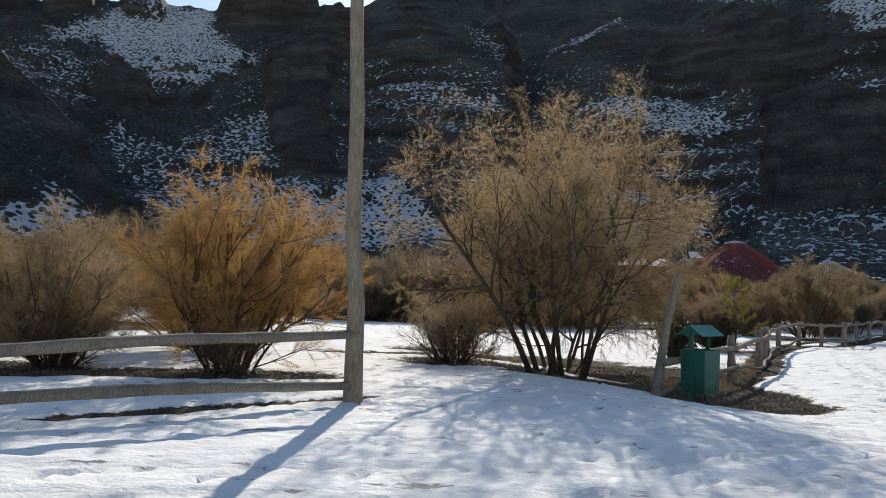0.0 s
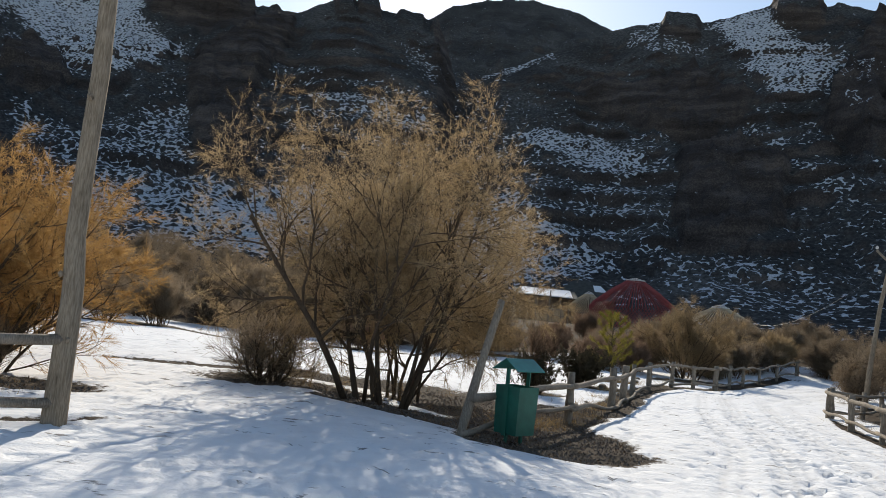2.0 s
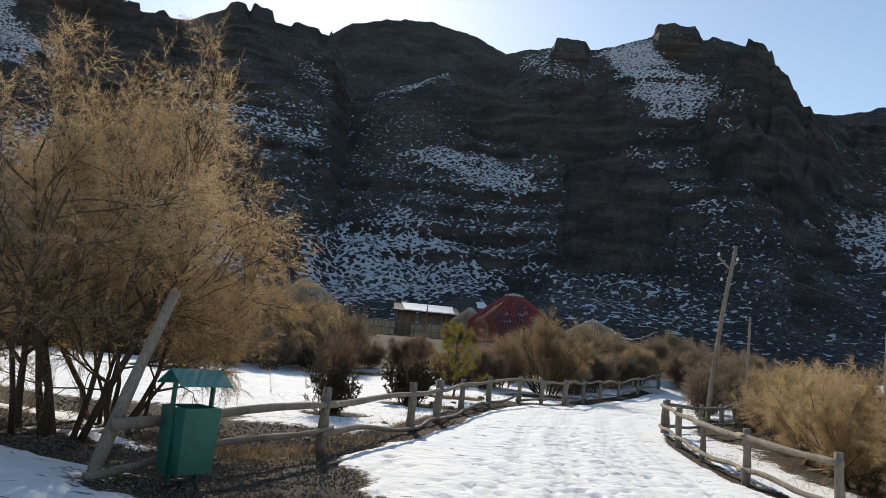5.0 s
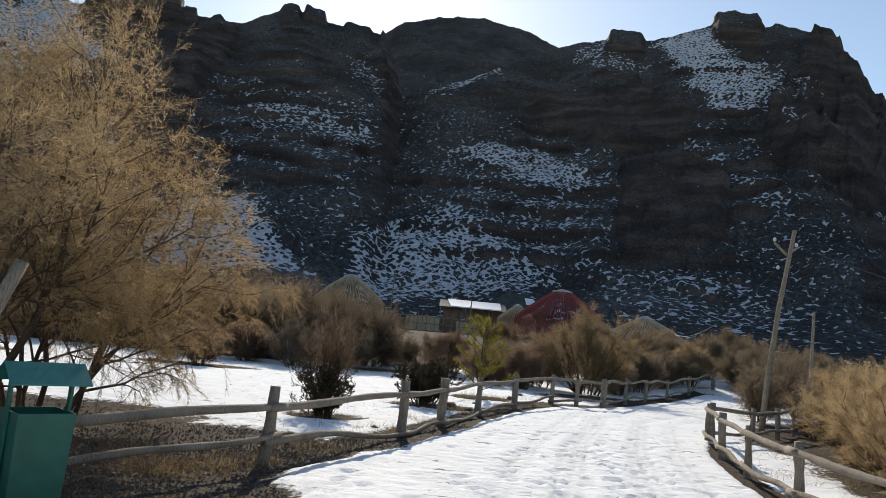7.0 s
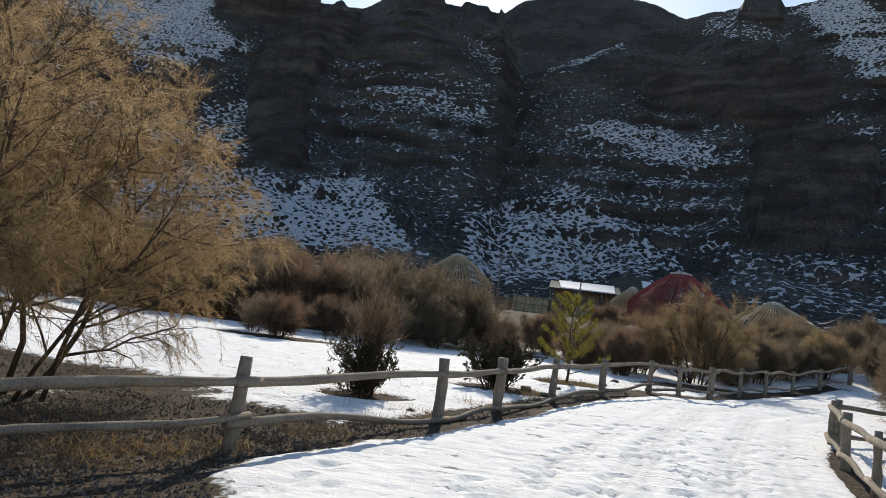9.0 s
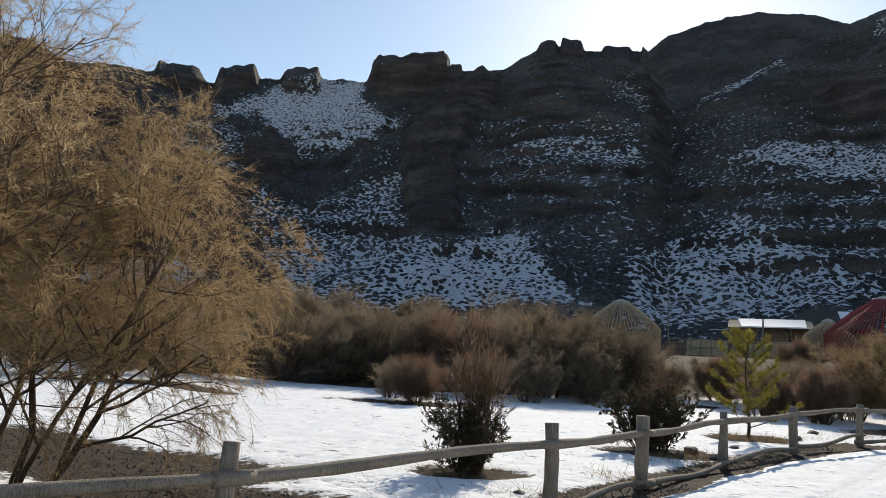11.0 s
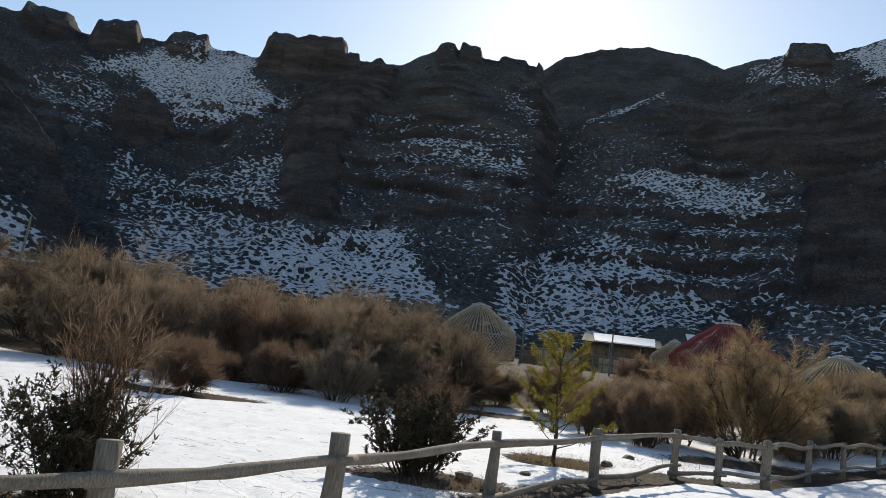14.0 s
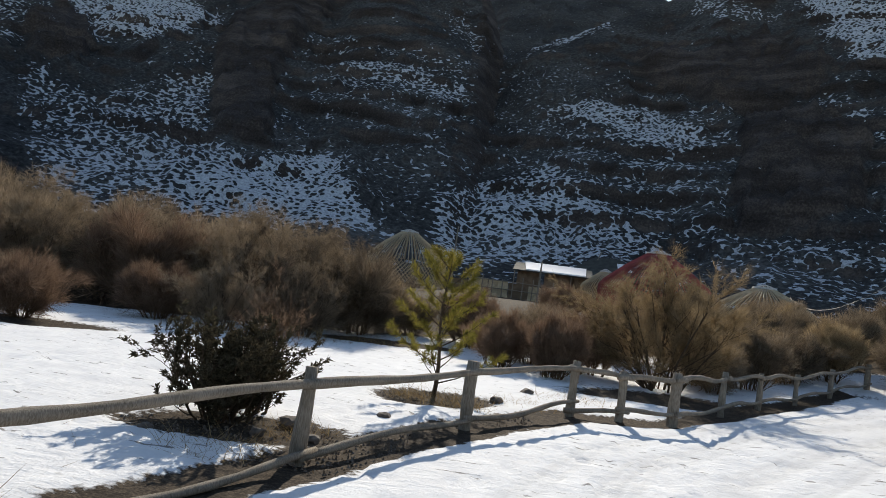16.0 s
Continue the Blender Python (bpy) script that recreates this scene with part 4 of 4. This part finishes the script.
# ---- fences ----
def fence(name, label, pts, rng, post_h, post_r, skip_first=False, tops_at=(0.14,), lows_at=(0.24,), bend=0.012, first=None, lean=0.0):
    ob = thing(name, label, "fence", pose(*pts[0], floor_at(*pts[0])))
    o = Vector((*pts[0], floor_at(*pts[0])))
    tops = []
    for k, (x, y) in enumerate(pts):
        z = floor_at(x, y)
        hgt = post_h * rng.uniform(0.94, 1.06)
        lx, ly = rng.gauss(lean, 0.03), rng.gauss(0, 0.03)
        x -= lean * 0.5 * hgt
        r = post_r * rng.uniform(0.85, 1.2)
        tops.append(Vector((x + lx * hgt, y + ly * hgt, z + hgt)))
        if k == 0 and first:
            tops[0] = Vector(first)
        if k == 0 and skip_first:
            continue
        part("post", log(Vector((x, y, z - 0.3)) - o, tops[-1] - o, r * 1.06, r * 0.92, rng, 0.012, 6, 9), GREY_WOOD, ob, "", True)
    for k in range(len(pts) - 1):
        a, c = tops[k].copy(), tops[k + 1].copy()
        d = (c - a)
        d.z = 0
        d.normalize()
        n = Vector((d.y, -d.x, 0)) * post_r * 0.9
        a, c = a - Vector((0, 0, tops_at[min(k, len(tops_at) - 1)])), c - Vector((0, 0, tops_at[min(k + 1, len(tops_at) - 1)]))
        part("rail", log(a - d * 0.18 + n - o, c + d * 0.18 + n - o, 0.058, 0.046, rng, bend * (0.6 if k < 6 else 1.9), 12, 8), GREY_WOOD, ob, "", True)
        za, zc = floor_at(*pts[k]), floor_at(*pts[k + 1])
        la = Vector((*pts[k], za + lows_at[min(2 * k, len(lows_at) - 1)]))
        lc = Vector((*pts[k + 1], zc + lows_at[min(2 * k + 1, len(lows_at) - 1)]))
        part("rail", log(la - d * 0.15 + n - o, lc + d * 0.15 + n - o, 0.05, 0.04, rng, bend * 1.6, 10, 8), GREY_WOOD, ob, "", True)
    return ob


rf = random.Random(8)
fence("rail_fence", "weathered grey log fence with crooked rails along a snowy path", FENCE, rf, 1.04, 0.092, True, (0.0, 0.26, 0.24, 0.24, 0.17, 0.15, 0.13), (0.02, 0.38, 0.3, 0.07, 0.06, 0.1, 0.07, 0.14, 0.1, 0.16, 0.18, 0.3, 0.12, 0.22, 0.26), 0.012, (3.15, 11.62, 0.5), 0.05)
fence("rail_fence", "short weathered log fence with snow-lined rails beside the path", RIGHT_FENCE, rf, 0.95, 0.072)
fence("rail_fence", "short weathered log fence turning off towards the bushes", [(15.9, 22.95), (17.6, 23.9), (19.2, 25.2), (20.8, 26.8)], rf, 0.95, 0.065)


def left_fence():
    o = Vector((-1.5, 8.7, 0.09))
    ob = thing("rail_fence", "two-rail weathered log fence ending at a tall pole", "fence", Matrix.Translation(o))
    for x, y in LEFT_FENCE[1:]:
        part("post", log(Vector((x, y + 0.1, -0.2)) - o, Vector((x, y + 0.1, 1.05)) - o, 0.08, 0.07, rf, 0.01, 6, 9), GREY_WOOD, ob, "", True)
    for zs in ((0.96, 0.78, 0.72), (0.34, 0.40, 0.34)):
        for k in range(2):
            (ax, ay), (bx, by) = LEFT_FENCE[k], LEFT_FENCE[k + 1]
            part("rail", log(Vector((ax + (0.02 if k == 0 else 0), ay - 0.02, zs[k])) - o, Vector((bx - 0.1, by - 0.02, zs[k + 1])) - o, 0.055, 0.07, rf, 0.008, 12, 8), GREY_WOOD, ob, "", True)


left_fence()


def tall_pole():
    ob = thing("tall_pole", "tall weathered wooden pole standing in trodden snow", "pole", pose(-1.37, 8.74, 0.09))
    bd = Build()
    zs = [-0.4, 0.0, 0.6, 1.2, 1.5, 1.9, 2.7, 3.6, 4.6, 5.6, 6.6, 7.6]
    bd.tube([(0.014 * math.sin(z * 2.1) - 0.022 * z + (0.025 if 1.0 < z < 1.7 else 0), 0.012 * math.cos(z * 1.7), z) for z in zs], [0.135, 0.122, 0.112, 0.104, 0.1, 0.096, 0.092, 0.089, 0.085, 0.08, 0.077, 0.073], 14)
    part("shaft", bd, POLE_WOOD, ob, "", True)
    for z, a in ((1.5, 4.0), (0.86, 5.4), (3.3, 4.6)):
        kb = Build()
        kb.tube([(0.095 * math.cos(a) - 0.022 * z, 0.095 * math.sin(a), z), (0.13 * math.cos(a) - 0.022 * z, 0.13 * math.sin(a), z + 0.03)], [0.035, 0.02], 7)
        part("knot", kb, POLE_WOOD, ob, "", True)


tall_pole()


def leaning_post():
    ob = thing("leaning_post", "grey wooden post leaning over the fence's end", "post", pose(2.98, 11.49, -0.03))
    part("shaft", log((-0.06, -0.06, -0.25), (0.48, 0.46, 1.95), 0.072, 0.055, random.Random(2), 0.006, 8, 10), GREY_WOOD, ob, "", True)


leaning_post()


# ---- litter bin ----
def litter_bin():
    ob = thing("litter_bin", "green metal litter bin with a small pitched roof", "litter bin", pose(3.81, 11.89, -0.17, 0, 0, 40))
    w, hgt, z0, t, taper = 0.45, 0.69, 0.17, 0.012, 0.92
    bd = Build()
    o = [(x * w / 2, y * w / 2) for x, y in ((-1, -1), (1, -1), (1, 1), (-1, 1))]
    k = 1 - 2 * t / w
    rings = [[(x * taper, y * taper, z0) for x, y in o], [(x, y, z0 + hgt) for x, y in o], [(x * k, y * k, z0 + hgt) for x, y in o], [(x * k * taper, y * k * taper, z0 + 0.03) for x, y in o]]
    f = [(3, 2, 1, 0)] + [(4 * j + i, 4 * j + (i + 1) % 4, 4 * j + 4 + (i + 1) % 4, 4 * j + 4 + i) for j in range(3) for i in range(4)] + [(12, 13, 14, 15)]
    bd.add([q for r in rings for q in r], f)
    part("body", bd, GREEN_PAINT, ob)
    for x in (-1, 1):
        lg = Build()
        lg.box(pose(x * 0.17, 0, -0.12), 0.04, 0.04, 0.29)
        part("leg", lg, GREEN_PAINT, ob)
        up_ = Build()
        up_.box(pose(x * (w / 2 + 0.014), 0, z0 - 0.02), 0.024, 0.06, hgt + 0.28)
        part("upright", up_, GREEN_PAINT, ob)
    for s in (-1, 1):
        rb = Build()
        zr, ze, ov, th = z0 + hgt + 0.40, z0 + hgt + 0.24, 0.32, 0.014
        v = [(-ov, 0, zr), (ov, 0, zr), (ov, s * 0.235, ze), (-ov, s * 0.235, ze)]
        rb.add(v + [(a, c, d - th) for a, c, d in v], [(0, 1, 2, 3), (7, 6, 5, 4), (0, 4, 5, 1), (1, 5, 6, 2), (2, 6, 7, 3), (3, 7, 4, 0)])
        part("roof_panel", rb, TEAL_PAINT, ob, "teal sheet-metal roof panel")


litter_bin()

# stones by the fence
rs_ = random.Random(12)


def stone(x, y, r):
    bm = bmesh.new()
    bmesh.ops.create_icosphere(bm, subdivisions=2, radius=r)
    for v in bm.verts:
        v.co *= 0.8 + 0.45 * noise.noise(v.co * (2.2 / r) + Vector((x, y, 0)))
        v.co.z *= 0.62
    me = bpy.data.meshes.new("stone")
    bm.to_mesh(me)
    bm.free()
    me.materials.append(STONE)
    tagged(new("stone", me), "rough brown stone lying on the ground", "stone", "stones by the fence").matrix_basis = pose(x, y, floor_at(x, y) + r * 0.3, 0, 0, rs_.uniform(0, 360))


for x, y, r in ((9.66, 26.41, 0.2), (10.07, 25.68, 0.13), (9.40, 25.68, 0.12), (7.09, 19.49, 0.1), (12.71, 31.58, 0.16), (13.58, 33.76, 0.18), (8.30, 25.08, 0.11), (3.47, 12.71, 0.08), (4.01, 13.69, 0.06), (2.30, 14.92, 0.08), (4.91, 14.08, 0.05), (5.31, 16.17, 0.07), (10.73, 28.12, 0.12)):
    stone(x, y, r)


# ---- camp ----
def yurt(name, label, x, y, z, radius, wall, rise, mat, seed=1, ribs=64):
    rng = random.Random(seed)
    ob = thing(name, label, "yurt", pose(x, y, z))
    ring_r = radius * 0.2
    for k in range(ribs):
        a = 2 * math.pi * k / ribs + rng.uniform(-0.01, 0.01)
        bd = Build()
        c, s = math.cos(a), math.sin(a)
        bd.tube([(radius * c, radius * s, wall - 0.12), (radius * 0.9 * c, radius * 0.9 * s, wall + rise * 0.16), (radius * 0.55 * c, radius * 0.55 * s, wall + rise * 0.62), (ring_r * c, ring_r * s, wall + rise)], [0.05, 0.05, 0.046, 0.04], 4)
        part("roof_pole", bd, mat, ob)
    for k in range(0, ribs):
        for sgn in (-1, 1):
            bd = Build()
            a0, a1 = 2 * math.pi * k / ribs, 2 * math.pi * (k + sgn * 5) / ribs
            bd.tube([(radius * math.cos(a0 + (a1 - a0) * t), radius * math.sin(a0 + (a1 - a0) * t), -0.05 + wall * t) for t in (0, 0.5, 1)], [0.026] * 3, 4)
            part("lattice_slat", bd, mat, ob)
    rb = Build()
    n = 24
    rb.tube([(ring_r * math.cos(2 * math.pi * k / n), ring_r * math.sin(2 * math.pi * k / n), wall + rise + 0.03) for k in range(n + 1)], [0.11] * (n + 1), 6, False)
    part("crown_ring", rb, RING_WOOD, ob, "pale bent-wood crown ring")
    for k in range(6):
        bd = Build()
        a = math.pi * k / 6
        bd.tube([(ring_r * t * math.cos(a), ring_r * t * math.sin(a), wall + rise + 0.03 + 0.28 * (1 - t * t)) for t in (-1, -0.6, -0.2, 0.2, 0.6, 1)], [0.035] * 6, 4)
        part("crown_bar", bd, RING_WOOD, ob)
    return ob


yurt("yurt", "bare red-painted yurt frame with lattice walls and roof poles", 29.4, 80.0, floor_at(29.4, 80), 4.9, 2.4, 3.1, RED_POLE, 1, 84)
yurt("yurt", "natural cane yurt frame with splayed roof poles", 33.7, 68.0, floor_at(33.7, 68) - 0.2, 3.7, 1.7, 1.75, CANE, 2, 60)
yurt("yurt", "natural cane yurt frame with many close roof poles", 6.8, 88.8, floor_at(6.8, 88.8), 4.1, 2.3, 2.75, CANE, 3, 64)
yurt("yurt", "small cane yurt frame behind a red one", 27.2, 90.5, floor_at(27.2, 90.5), 2.4, 2.0, 1.6, CANE, 4, 54)


def slab(bd, corners, t):
    v = list(corners) + [(a, c, d - t) for a, c, d in corners]
    bd.add(v, [(0, 1, 2, 3), (7, 6, 5, 4), (0, 4, 5, 1), (1, 5, 6, 2), (2, 6, 7, 3), (3, 7, 4, 0)])


def shed():
    ob = thing("shed", "low clay shed with a snow-covered flat roof", "shed", pose(22.6, 95.5, floor_at(22.6, 95.5), 0, 0, -8))
    for x, w in ((-2.6, 2.4), (0.4, 2.6), (3.0, 1.6)):
        bd = Build()
        bd.box(pose(x, 0, -0.3), w, 4.2, 3.2)
        part("wall", bd, CLAY, ob)
    bd = Build()
    slab(bd, [(-4.3, -2.8, 2.85), (4.2, -2.8, 2.85), (4.2, 2.8, 4.0), (-4.3, 2.8, 4.0)], 0.14)
    roof = part("roof", bd, FELT, ob)
    bd = Build()
    slab(bd, [(-2.9, -2.75, 3.0), (3.4, -2.75, 3.0), (3.6, 2.75, 4.14), (-3.3, 2.75, 4.14)], 0.13)
    part("snow_cover", bd, ROOF_SNOW, roof, "white snow lying on the roof")
    for x in (-4.1, -1.3, 1.9, 4.0):
        bd = Build()
        bd.tube([(x, -2.6, -0.3), (x, -2.6, 2.77)], [0.06, 0.055], 6)
        part("post", bd, GREY_WOOD, ob)


shed()


def dark_hut():
    ob = thing("hut", "dark-roofed hut with a low hipped roof", "hut", pose(29.5, 102.0, floor_at(29.5, 102), 0, 0, -10))
    bd = Build()
    bd.box(pose(0, 0, -0.3), 8.5, 5.5, 3.6)
    part("wall", bd, CLAY, ob)
    bd = Build()
    v = [(-5.2, -3.4, 3.3), (5.2, -3.4, 3.3), (5.2, 3.4, 3.3), (-5.2, 3.4, 3.3), (-1.2, 0, 6.0), (1.6, 0, 6.0)]
    bd.add(v, [(3, 2, 1, 0), (0, 1, 5, 4), (1, 2, 5), (2, 3, 4, 5), (3, 0, 4)])
    roof = part("roof", bd, FELT, ob)
    bd = Build()
    bd.tube([(-1.0, -0.4, 5.5), (-0.6, -0.5, 6.6)], [0.07, 0.07], 6)
    part("chimney_pipe", bd, GREY_WOOD, roof)
    bd = Build()
    slab(bd, [(1.5, -1.9, 4.55), (3.2, -1.9, 4.55), (2.4, -0.8, 5.45), (1.3, -0.8, 5.45)], 0.05)
    part("snow_patch", bd, ROOF_SNOW, roof, "patch of snow on the roof")


dark_hut()


def reed_fence():
    rng = random.Random(4)
    ob = thing("reed_screen", "brown reed and pole screen by the camp", "screen", pose(16.6, 84.0, floor_at(16.6, 84)))
    for k in range(15):
        bd = Build()
        bd.tube([(-5 + k * 0.95, 0.3 * math.sin(k), -0.4), (-5 + k * 0.95 + rng.gauss(0, 0.05), 0.3 * math.sin(k), rng.uniform(1.5, 2.1))], [0.06, 0.05], 5)
        part("post", bd, GREY_WOOD, ob)
    for z in (0.7, 1.45):
        bd = Build()
        bd.tube([(-5.2, -0.3, z), (0, 0.3, z + 0.06), (4, -0.2, z), (8.6, 0.2, z - 0.05)], [0.045] * 4, 5)
        part("rail", bd, GREY_WOOD, ob)
    for k in range(7):
        bd = Build()
        bd.box(pose(-4.4 + k * 1.9, 0.42, -0.3), 1.85, 0.08, rng.uniform(1.5, 1.9))
        part("reed_panel", bd, CANE if k % 3 else CLAY, ob)


reed_fence()


# ---- poles and wires ----
def utility_pole():
    x, y = 19.75, 26.85
    ob = thing("utility_pole", "leaning wooden utility pole with insulators", "utility pole", pose(x, y, floor_at(x, y)))
    bd = Build()
    bd.tube([(-0.06, 0, -0.4), (0.1, -0.02, 1.6), (0.35, -0.1, 4.0), (0.60, -0.42, 6.55)], [0.1, 0.09, 0.078, 0.062], 10)
    part("shaft", bd, POLE_WOOD, ob, "", True)
    bd = Build()
    bd.tube([(0.05, -0.2, 6.1), (0.5, -0.19, 5.75), (0.82, -0.2, 6.0)], [0.04, 0.05, 0.04], 6)
    part("crossarm", bd, GREY_WOOD, ob)
    for px, pz in ((0.2, 5.25), (0.05, 6.15), (0.82, 6.05)):
        bd = Build()
        bd.tube([(px, -0.2, pz), (px, -0.2, pz + 0.04), (px, -0.2, pz + 0.09), (px, -0.2, pz + 0.13)], [0.03, 0.055, 0.05, 0.02], 8)
        part("insulator", bd, PORCELAIN, ob, "pale porcelain insulator")
    return Vector((x, y, floor_at(x, y)))


def wire(name, label, a, c, sag):
    bd = Build()
    a, c = Vector(a), Vector(c)
    bd.tube([a.lerp(c, t / 20) - Vector((0, 0, sag * 4 * (t / 20) * (1 - t / 20))) for t in range(21)], [0.009] * 21, 4)
    ob = tagged(new(name, bd.mesh(name)), label, "wire")
    ob.data.materials.append(WIRE)


up = utility_pole()
wire("power_wire", "thin dark wire sagging from the utility pole to the camp", up + Vector((0.2, -0.2, 5.3)), (36.5, 70.0, 5.2), 1.6)
wire("power_wire", "thin dark wire running off along the valley", up + Vector((0.82, -0.2, 6.1)), (62, 40, 7.6), 1.8)
wire("power_wire", "dark slack wire hanging beside the utility pole", up + Vector((0.55, -0.25, 5.9)), up + Vector((1.3, 0.6, 3.5)), 0.9)


def far_pole(x, y, hgt):
    z = floor_at(x, y)
    ob = thing("far_pole", "slim grey pole standing among bushes", "pole", pose(x, y, z), "far poles")
    bd = Build()
    bd.tube([(0, 0, -0.3), (0.03, 0, hgt * 0.5), (0.08, 0, hgt)], [0.09, 0.08, 0.06], 7)
    part("shaft", bd, GREY_WOOD, ob)


for x, y, hgt in ((28.5, 37.0, 5.0), (11.5, 86.0, 6.2), (18.6, 75.0, 3.6), (38, 38, 4.6), (-20, 55, 5.5)):
    far_pole(x, y, hgt)
